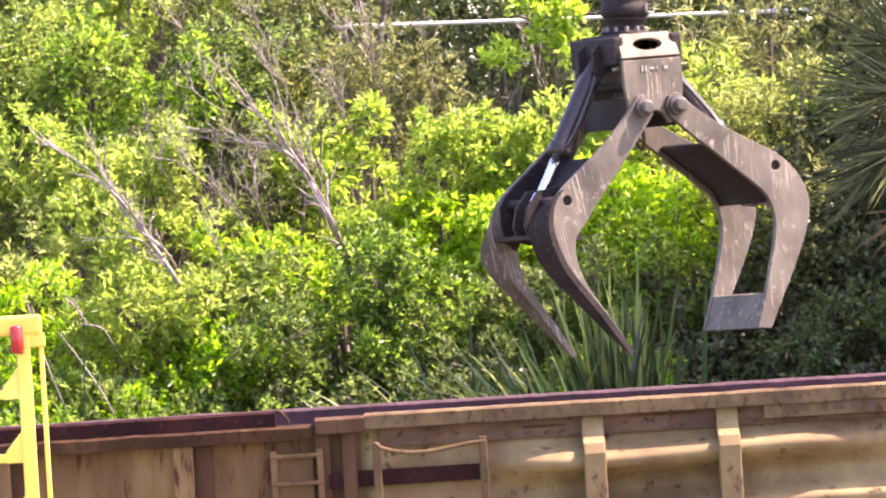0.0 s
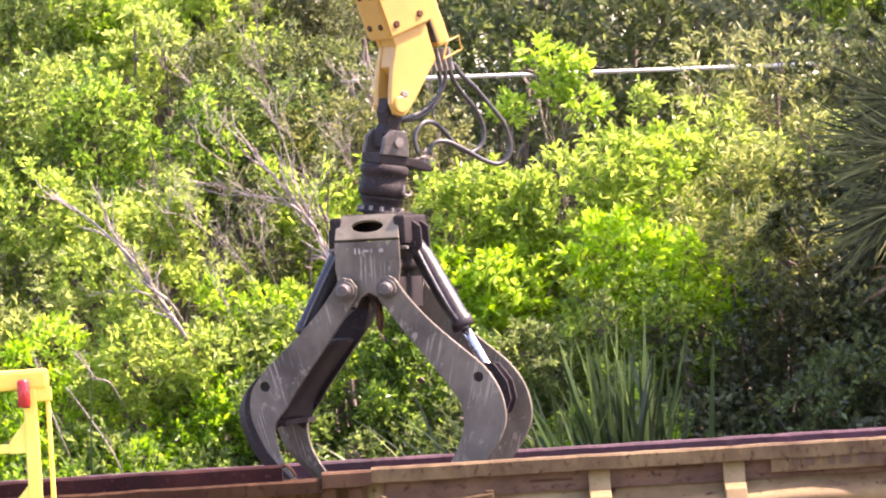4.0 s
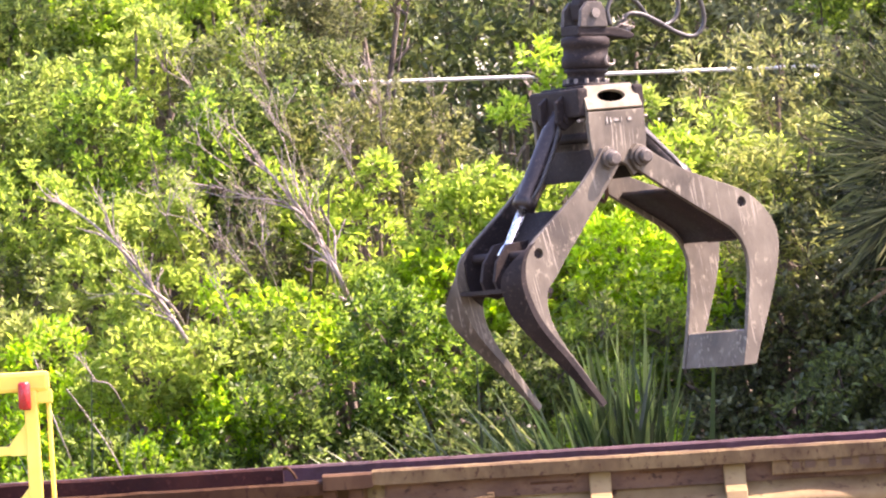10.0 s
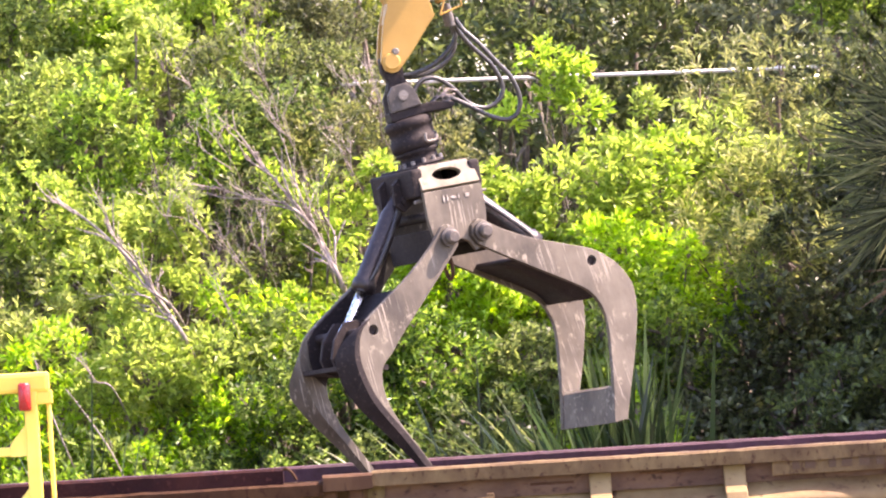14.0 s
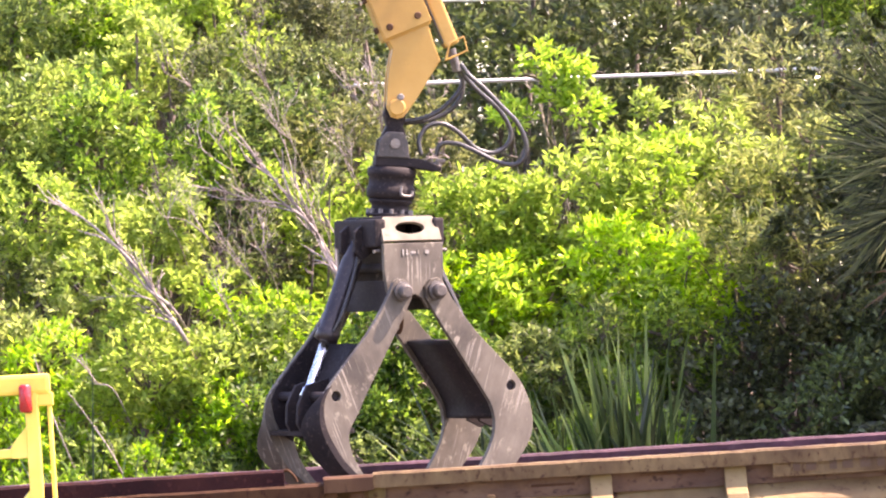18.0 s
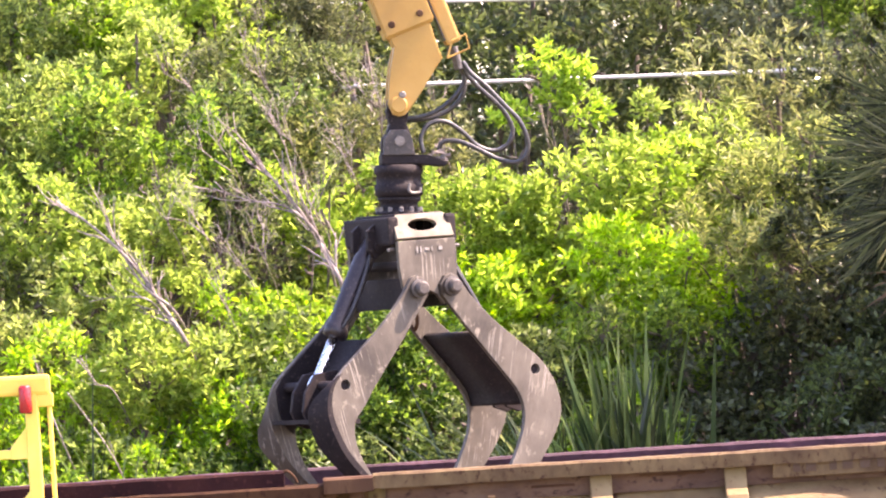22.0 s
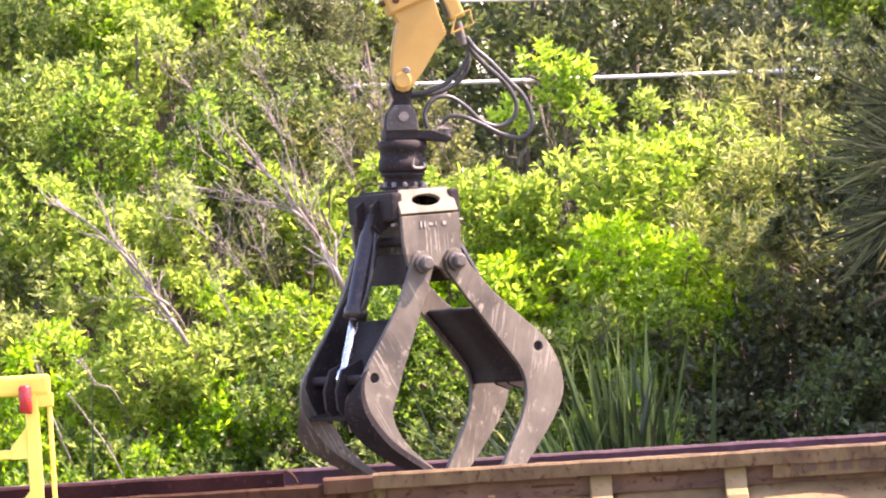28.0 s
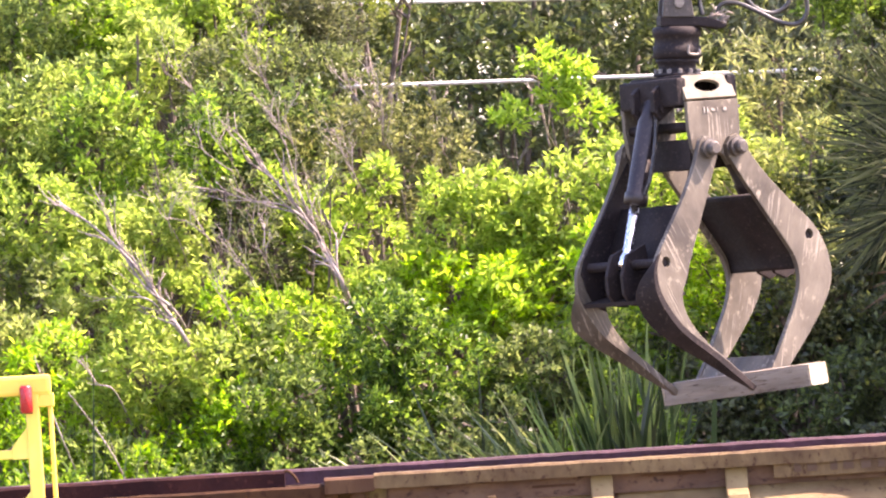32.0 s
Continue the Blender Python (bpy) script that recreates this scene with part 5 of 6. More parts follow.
def motions():
    walk(grapple, [
        (0, hung(1.406, 5.440, -1.5, 27.2)), (0.5, hung(1.279, 5.351, 0.5, 26.1)), (1, hung(0.994, 5.035, -0.6, 26.7)),
        (1.5, hung(0.587, 4.874, -0.8, 26.8)), (1.7, hung(0.390, 4.865, -0.5, 27.0)), (1.8, hung(0.307, 4.892, 0.4, 21.4)),
        (1.9, hung(0.211, 4.923, 1.1, 14.7)), (2, hung(0.187, 4.931, 0.4, -3.0)), (2.2, hung(0.022, 4.941, 2.1, -6.3)),
        (2.5, hung(-0.204, 4.749, 1.4, -5.9)), (3, hung(-0.409, 4.649, 0.9, -14.8)), (3.5, hung(-0.440, 4.671, 0.7, -15.2)),
        (5.5, hung(-0.438, 4.628, 0.3, -9.1)), (6, hung(-0.465, 4.670, 0.8, -8.8)), (6.5, hung(-0.277, 4.790, 1.7, 0.6)),
        (7, hung(-0.068, 4.791, -0.8, 12.7)), (7.5, hung(0.046, 4.852, -1.4, 29.6)), (8, hung(0.134, 4.993, 3.5, 32.2)),
        (8.5, hung(0.340, 5.190, 4.1, 28.9)), (9, hung(0.718, 5.257, 0.6, 33.2)), (9.5, hung(1.050, 5.420, -4.2, 31.9)),
        (10, hung(1.079, 5.492, -1.8, 31.3)), (10.5, hung(0.858, 5.430, 2.5, 30.6)), (11, hung(0.587, 5.119, 1.0, 30.0)),
        (11.5, hung(0.376, 4.920, -2.2, 27.2)), (12, hung(0.028, 4.938, -3.2, 21.8)), (12.5, hung(-0.447, 4.943, 1.6, 23.2)),
        (13, hung(-0.689, 4.881, 6.3, 30.1)), (13.5, hung(-0.425, 4.888, 0.8, 22.5)), (14, hung(-0.095, 5.007, -7.2, 28.1)),
        (14.2, hung(-0.093, 4.985, -7.3, 25.0)), (14.5, hung(-0.207, 4.893, -3.9, 26.1)), (16.5, hung(-0.354, 4.702, 1.9, 22.8)),
        (17, hung(-0.404, 4.662, 4.4, 25.0)), (17.5, hung(-0.366, 4.671, 1.4, 23.9)), (18, hung(-0.380, 4.676, 1.7, 27.8)),
        (18.5, hung(-0.373, 4.678, 1.5, 30.6)), (19, hung(-0.374, 4.779, 1.2, 29.6)), (19.5, hung(-0.302, 4.863, -1.1, 27.5)),
        (20, hung(-0.259, 4.870, -2.0, 28.4)), (20.5, hung(-0.312, 4.845, -0.7, 30.0)), (21, hung(-0.367, 4.805, 1.4, 29.8)),
        (21.5, hung(-0.329, 4.785, 0.4, 29.2)), (22, hung(-0.302, 4.693, -0.8, 30.1)), (22.5, hung(-0.322, 4.713, 0.3, 26.1)),
        (23, hung(-0.315, 4.731, 0.2, 26.2)), (23.5, hung(-0.313, 4.741, -0.2, 27.2)), (24, hung(-0.332, 4.824, -0.3, 29.0)),
        (24.5, hung(-0.318, 4.803, -0.3, 30.9)), (25, hung(-0.288, 4.735, -1.5, 31.5)), (25.5, hung(-0.282, 4.681, -0.3, 27.9)),
        (27.5, hung(-0.359, 4.766, 2.4, 28.3)), (28, hung(-0.266, 4.865, -1.4, 30.3)), (28.5, hung(-0.101, 5.023, 3.2, 29.0)),
        (29, hung(0.148, 5.260, 4.2, 26.0)), (29.5, hung(0.556, 5.461, 0.6, 28.8)), (30, hung(0.918, 5.615, -3.5, 30.9)),
        (30.5, hung(1.027, 5.751, -0.2, 35.5)), (31, hung(1.062, 5.882, 5.2, 35.7)), (31.5, hung(1.312, 5.772, 4.6, 35.7)),
        (32, hung(1.717, 5.548, -1.3, 37.9))])
    walk(jaw_right, [
        (0, pose(0.147, 0, -0.45, 0, 0.8)), (0.5, pose(0.147, 0, -0.45, 0, -0.1)), (1, pose(0.147, 0, -0.45, 0, -4.8)),
        (1.5, pose(0.147, 0, -0.45, 0, -6.3)), (1.7, pose(0.147, 0, -0.45, 0, -3.8)), (1.8, pose(0.147, 0, -0.45, 0, -2.7)),
        (1.9, pose(0.147, 0, -0.45, 0, -0.6)), (2, pose(0.147, 0, -0.45, 0, 2.0)), (2.2, pose(0.147, 0, -0.45, 0, 2.2)),
        (2.5, pose(0.147, 0, -0.45, 0, -0.7)), (3, pose(0.147, 0, -0.45, 0, 0.4)), (3.5, pose(0.147, 0, -0.45, 0, 7.5)),
        (5.5, pose(0.147, 0, -0.45, 0, 28.2)), (6, pose(0.147, 0, -0.45, 0, 33.3)), (6.5, pose(0.147, 0, -0.45, 0, 36.2)),
        (7, pose(0.147, 0, -0.45, 0, 26.0)), (7.5, pose(0.147, 0, -0.45, 0, 26.2)), (8, pose(0.147, 0, -0.45, 0, 33.9)),
        (8.5, pose(0.147, 0, -0.45, 0, 38.1)), (9, pose(0.147, 0, -0.45, 0, 27.3)), (9.5, pose(0.147, 0, -0.45, 0, 6.0)),
        (10, pose(0.147, 0, -0.45, 0, -6.6)), (10.5, pose(0.147, 0, -0.45, 0, -3.4)), (11, pose(0.147, 0, -0.45, 0, -5.4)),
        (11.5, pose(0.147, 0, -0.45, 0, -11.6)), (12, pose(0.147, 0, -0.45, 0, -9.4)), (12.5, pose(0.147, 0, -0.45, 0, -2.9)),
        (13, pose(0.147, 0, -0.45, 0, -4.2)), (13.5, pose(0.147, 0, -0.45, 0, -7.3)), (14, pose(0.147, 0, -0.45, 0, -9.0)),
        (14.2, pose(0.147, 0, -0.45, 0, -11.0)), (14.5, pose(0.147, 0, -0.45, 0, -9.0)), (16.5, pose(0.147, 0, -0.45, 0, 5.6)),
        (17, pose(0.147, 0, -0.45, 0, 8.2)), (17.5, pose(0.147, 0, -0.45, 0, 15.3)), (18, pose(0.147, 0, -0.45, 0, 18.3)),
        (18.5, pose(0.147, 0, -0.45, 0, 20.1)), (19, pose(0.147, 0, -0.45, 0, 21.3)), (19.5, pose(0.147, 0, -0.45, 0, 21.1)),
        (20, pose(0.147, 0, -0.45, 0, 14.5)), (20.5, pose(0.147, 0, -0.45, 0, 4.1)), (21, pose(0.147, 0, -0.45, 0, 4.2)),
        (21.5, pose(0.147, 0, -0.45, 0, 7.8)), (22, pose(0.147, 0, -0.45, 0, 13.0)), (22.5, pose(0.147, 0, -0.45, 0, 19.6)),
        (23, pose(0.147, 0, -0.45, 0, 20.5)), (23.5, pose(0.147, 0, -0.45, 0, 21.4)), (24, pose(0.147, 0, -0.45, 0, 24.7)),
        (24.5, pose(0.147, 0, -0.45, 0, 19.2)), (25, pose(0.147, 0, -0.45, 0, 12.1)), (25.5, pose(0.147, 0, -0.45, 0, 17.1)),
        (27.5, pose(0.147, 0, -0.45, 0, 20.2)), (28, pose(0.147, 0, -0.45, 0, 14.7)), (28.5, pose(0.147, 0, -0.45, 0, 17.4)),
        (29, pose(0.147, 0, -0.45, 0, 24.3)), (29.5, pose(0.147, 0, -0.45, 0, 18.2)), (30, pose(0.147, 0, -0.45, 0, 12.4)),
        (30.5, pose(0.147, 0, -0.45, 0, 13.3)), (31, pose(0.147, 0, -0.45, 0, 20.6)), (31.5, pose(0.147, 0, -0.45, 0, 21.2)),
        (32, pose(0.147, 0, -0.45, 0, 15.2))])
    walk(jaw_left, [
        (0, pose(-0.147, 0, -0.45, 0, -10.4)), (0.5, pose(-0.147, 0, -0.45, 0, -6.1)), (1, pose(-0.147, 0, -0.45, 0, -6.4)),
        (1.5, pose(-0.147, 0, -0.45, 0, -6.5)), (1.7, pose(-0.147, 0, -0.45, 0, -3.2)), (1.8, pose(-0.147, 0, -0.45, 0, -2.7)),
        (1.9, pose(-0.147, 0, -0.45, 0, -0.6)), (2, pose(-0.147, 0, -0.45, 0, -0.3)), (2.2, pose(-0.147, 0, -0.45, 0, 2.0)),
        (2.5, pose(-0.147, 0, -0.45, 0, 0.7)), (3, pose(-0.147, 0, -0.45, 0, -0.4)), (3.5, pose(-0.147, 0, -0.45, 0, -7.5)),
        (5.5, pose(-0.147, 0, -0.45, 0, -28.2)), (6, pose(-0.147, 0, -0.45, 0, -33.3)), (6.5, pose(-0.147, 0, -0.45, 0, -36.2)),
        (7, pose(-0.147, 0, -0.45, 0, -41.3)), (7.5, pose(-0.147, 0, -0.45, 0, -41.8)), (8, pose(-0.147, 0, -0.45, 0, -35.9)),
        (8.5, pose(-0.147, 0, -0.45, 0, -32.4)), (9, pose(-0.147, 0, -0.45, 0, -37.2)), (9.5, pose(-0.147, 0, -0.45, 0, -27.0)),
        (10, pose(-0.147, 0, -0.45, 0, -11.6)), (10.5, pose(-0.147, 0, -0.45, 0, -1.4)), (11, pose(-0.147, 0, -0.45, 0, -1.8)),
        (11.5, pose(-0.147, 0, -0.45, 0, -5.4)), (12, pose(-0.147, 0, -0.45, 0, -0.9)), (12.5, pose(-0.147, 0, -0.45, 0, 6.1)),
        (13, pose(-0.147, 0, -0.45, 0, 6.0)), (13.5, pose(-0.147, 0, -0.45, 0, 1.8)), (14, pose(-0.147, 0, -0.45, 0, -5.1)),
        (14.2, pose(-0.147, 0, -0.45, 0, -5.9)), (14.5, pose(-0.147, 0, -0.45, 0, -4.0)), (16.5, pose(-0.147, 0, -0.45, 0, -7.5)),
        (17, pose(-0.147, 0, -0.45, 0, -14.2)), (17.5, pose(-0.147, 0, -0.45, 0, -19.5)), (18, pose(-0.147, 0, -0.45, 0, -21.3)),
        (18.5, pose(-0.147, 0, -0.45, 0, -21.7)), (19, pose(-0.147, 0, -0.45, 0, -22.2)), (19.5, pose(-0.147, 0, -0.45, 0, -23.9)),
        (20, pose(-0.147, 0, -0.45, 0, -21.7)), (20.5, pose(-0.147, 0, -0.45, 0, -10.8)), (21, pose(-0.147, 0, -0.45, 0, -9.6)),
        (21.5, pose(-0.147, 0, -0.45, 0, -10.6)), (22, pose(-0.147, 0, -0.45, 0, -13.0)), (22.5, pose(-0.147, 0, -0.45, 0, -17.3)),
        (23, pose(-0.147, 0, -0.45, 0, -17.3)), (23.5, pose(-0.147, 0, -0.45, 0, -17.0)), (24, pose(-0.147, 0, -0.45, 0, -19.5)),
        (24.5, pose(-0.147, 0, -0.45, 0, -18.1)), (25, pose(-0.147, 0, -0.45, 0, -14.9)), (25.5, pose(-0.147, 0, -0.45, 0, -17.7)),
        (27.5, pose(-0.147, 0, -0.45, 0, -22.2)), (28, pose(-0.147, 0, -0.45, 0, -27.3)), (28.5, pose(-0.147, 0, -0.45, 0, -24.5)),
        (29, pose(-0.147, 0, -0.45, 0, -19.8)), (29.5, pose(-0.147, 0, -0.45, 0, -25.3)), (30, pose(-0.147, 0, -0.45, 0, -30.6)),
        (30.5, pose(-0.147, 0, -0.45, 0, -27.2)), (31, pose(-0.147, 0, -0.45, 0, -20.2)), (31.5, pose(-0.147, 0, -0.45, 0, -21.1)),
        (32, pose(-0.147, 0, -0.45, 0, -27.2))])
    walk(cylinder_right, [
        (0, pose(0.265, 0, -0.140, 0, -38.9)), (0.5, pose(0.265, 0, -0.140, 0, -39.7)), (1, pose(0.265, 0, -0.140, 0, -43.6)),
        (1.5, pose(0.265, 0, -0.140, 0, -45.0)), (1.7, pose(0.265, 0, -0.140, 0, -42.8)), (1.8, pose(0.265, 0, -0.140, 0, -41.9)),
        (1.9, pose(0.265, 0, -0.140, 0, -40.1)), (2, pose(0.265, 0, -0.140, 0, -37.9)), (2.2, pose(0.265, 0, -0.140, 0, -37.7)),
        (2.5, pose(0.265, 0, -0.140, 0, -40.2)), (3, pose(0.265, 0, -0.140, 0, -39.3)), (3.5, pose(0.265, 0, -0.140, 0, -33.4)),
        (5.5, pose(0.265, 0, -0.140, 0, -17.0)), (6, pose(0.265, 0, -0.140, 0, -13.1)), (6.5, pose(0.265, 0, -0.140, 0, -10.9)),
        (7, pose(0.265, 0, -0.140, 0, -18.7)), (7.5, pose(0.265, 0, -0.140, 0, -18.6)), (8, pose(0.265, 0, -0.140, 0, -12.7)),
        (8.5, pose(0.265, 0, -0.140, 0, -9.4)), (9, pose(0.265, 0, -0.140, 0, -17.7)), (9.5, pose(0.265, 0, -0.140, 0, -34.6)),
        (10, pose(0.265, 0, -0.140, 0, -45.2)), (10.5, pose(0.265, 0, -0.140, 0, -42.5)), (11, pose(0.265, 0, -0.140, 0, -44.2)),
        (11.5, pose(0.265, 0, -0.140, 0, -49.6)), (12, pose(0.265, 0, -0.140, 0, -47.7)), (12.5, pose(0.265, 0, -0.140, 0, -42.1)),
        (13, pose(0.265, 0, -0.140, 0, -43.1)), (13.5, pose(0.265, 0, -0.140, 0, -45.8)), (14, pose(0.265, 0, -0.140, 0, -47.3)),
        (14.2, pose(0.265, 0, -0.140, 0, -49.1)), (14.5, pose(0.265, 0, -0.140, 0, -47.3)), (16.5, pose(0.265, 0, -0.140, 0, -34.9)),
        (17, pose(0.265, 0, -0.140, 0, -32.9)), (17.5, pose(0.265, 0, -0.140, 0, -27.1)), (18, pose(0.265, 0, -0.140, 0, -24.7)),
        (18.5, pose(0.265, 0, -0.140, 0, -23.3)), (19, pose(0.265, 0, -0.140, 0, -22.4)), (19.5, pose(0.265, 0, -0.140, 0, -22.6)),
        (20, pose(0.265, 0, -0.140, 0, -27.8)), (20.5, pose(0.265, 0, -0.140, 0, -36.2)), (21, pose(0.265, 0, -0.140, 0, -36.1)),
        (21.5, pose(0.265, 0, -0.140, 0, -33.2)), (22, pose(0.265, 0, -0.140, 0, -29.0)), (22.5, pose(0.265, 0, -0.140, 0, -23.7)),
        (23, pose(0.265, 0, -0.140, 0, -23.0)), (23.5, pose(0.265, 0, -0.140, 0, -22.3)), (24, pose(0.265, 0, -0.140, 0, -19.7)),
        (24.5, pose(0.265, 0, -0.140, 0, -24.0)), (25, pose(0.265, 0, -0.140, 0, -29.7)), (25.5, pose(0.265, 0, -0.140, 0, -25.7)),
        (27.5, pose(0.265, 0, -0.140, 0, -23.2)), (28, pose(0.265, 0, -0.140, 0, -27.6)), (28.5, pose(0.265, 0, -0.140, 0, -25.5)),
        (29, pose(0.265, 0, -0.140, 0, -20.1)), (29.5, pose(0.265, 0, -0.140, 0, -24.8)), (30, pose(0.265, 0, -0.140, 0, -29.4)),
        (30.5, pose(0.265, 0, -0.140, 0, -28.7)), (31, pose(0.265, 0, -0.140, 0, -23.0)), (31.5, pose(0.265, 0, -0.140, 0, -22.5)),
        (32, pose(0.265, 0, -0.140, 0, -27.2))])
    walk(cylinder_left, [
        (0, pose(-0.265, 0, -0.140, 0, 31.0)), (0.5, pose(-0.265, 0, -0.140, 0, 34.5)), (1, pose(-0.265, 0, -0.140, 0, 34.3)),
        (1.5, pose(-0.265, 0, -0.140, 0, 34.2)), (1.7, pose(-0.265, 0, -0.140, 0, 37.0)), (1.8, pose(-0.265, 0, -0.140, 0, 37.4)),
        (1.9, pose(-0.265, 0, -0.140, 0, 39.1)), (2, pose(-0.265, 0, -0.140, 0, 39.4)), (2.2, pose(-0.265, 0, -0.140, 0, 41.2)),
        (2.5, pose(-0.265, 0, -0.140, 0, 40.2)), (3, pose(-0.265, 0, -0.140, 0, 39.3)), (3.5, pose(-0.265, 0, -0.140, 0, 33.4)),
        (5.5, pose(-0.265, 0, -0.140, 0, 17.0)), (6, pose(-0.265, 0, -0.140, 0, 13.1)), (6.5, pose(-0.265, 0, -0.140, 0, 10.9)),
        (7, pose(-0.265, 0, -0.140, 0, 7.0)), (7.5, pose(-0.265, 0, -0.140, 0, 6.7)), (8, pose(-0.265, 0, -0.140, 0, 11.2)),
        (8.5, pose(-0.265, 0, -0.140, 0, 13.8)), (9, pose(-0.265, 0, -0.140, 0, 10.2)), (9.5, pose(-0.265, 0, -0.140, 0, 18.0)),
        (10, pose(-0.265, 0, -0.140, 0, 30.1)), (10.5, pose(-0.265, 0, -0.140, 0, 38.5)), (11, pose(-0.265, 0, -0.140, 0, 38.1)),
        (11.5, pose(-0.265, 0, -0.140, 0, 35.1)), (12, pose(-0.265, 0, -0.140, 0, 38.9)), (12.5, pose(-0.265, 0, -0.140, 0, 44.8)),
        (13, pose(-0.265, 0, -0.140, 0, 44.7)), (13.5, pose(-0.265, 0, -0.140, 0, 41.1)), (14, pose(-0.265, 0, -0.140, 0, 35.3)),
        (14.2, pose(-0.265, 0, -0.140, 0, 34.7)), (14.5, pose(-0.265, 0, -0.140, 0, 36.3)), (16.5, pose(-0.265, 0, -0.140, 0, 33.4)),
        (17, pose(-0.265, 0, -0.140, 0, 28.0)), (17.5, pose(-0.265, 0, -0.140, 0, 23.8)), (18, pose(-0.265, 0, -0.140, 0, 22.4)),
        (18.5, pose(-0.265, 0, -0.140, 0, 22.0)), (19, pose(-0.265, 0, -0.140, 0, 21.7)), (19.5, pose(-0.265, 0, -0.140, 0, 20.4)),
        (20, pose(-0.265, 0, -0.140, 0, 22.1)), (20.5, pose(-0.265, 0, -0.140, 0, 30.8)), (21, pose(-0.265, 0, -0.140, 0, 31.7)),
        (21.5, pose(-0.265, 0, -0.140, 0, 30.9)), (22, pose(-0.265, 0, -0.140, 0, 29.0)), (22.5, pose(-0.265, 0, -0.140, 0, 25.5)),
        (23, pose(-0.265, 0, -0.140, 0, 25.5)), (23.5, pose(-0.265, 0, -0.140, 0, 25.7)), (24, pose(-0.265, 0, -0.140, 0, 23.8)),
        (24.5, pose(-0.265, 0, -0.140, 0, 24.9)), (25, pose(-0.265, 0, -0.140, 0, 27.4)), (25.5, pose(-0.265, 0, -0.140, 0, 25.2)),
        (27.5, pose(-0.265, 0, -0.140, 0, 21.7)), (28, pose(-0.265, 0, -0.140, 0, 17.7)), (28.5, pose(-0.265, 0, -0.140, 0, 19.9)),
        (29, pose(-0.265, 0, -0.140, 0, 23.5)), (29.5, pose(-0.265, 0, -0.140, 0, 19.3)), (30, pose(-0.265, 0, -0.140, 0, 15.2)),
        (30.5, pose(-0.265, 0, -0.140, 0, 17.8)), (31, pose(-0.265, 0, -0.140, 0, 23.2)), (31.5, pose(-0.265, 0, -0.140, 0, 22.5)),
        (32, pose(-0.265, 0, -0.140, 0, 17.8))])
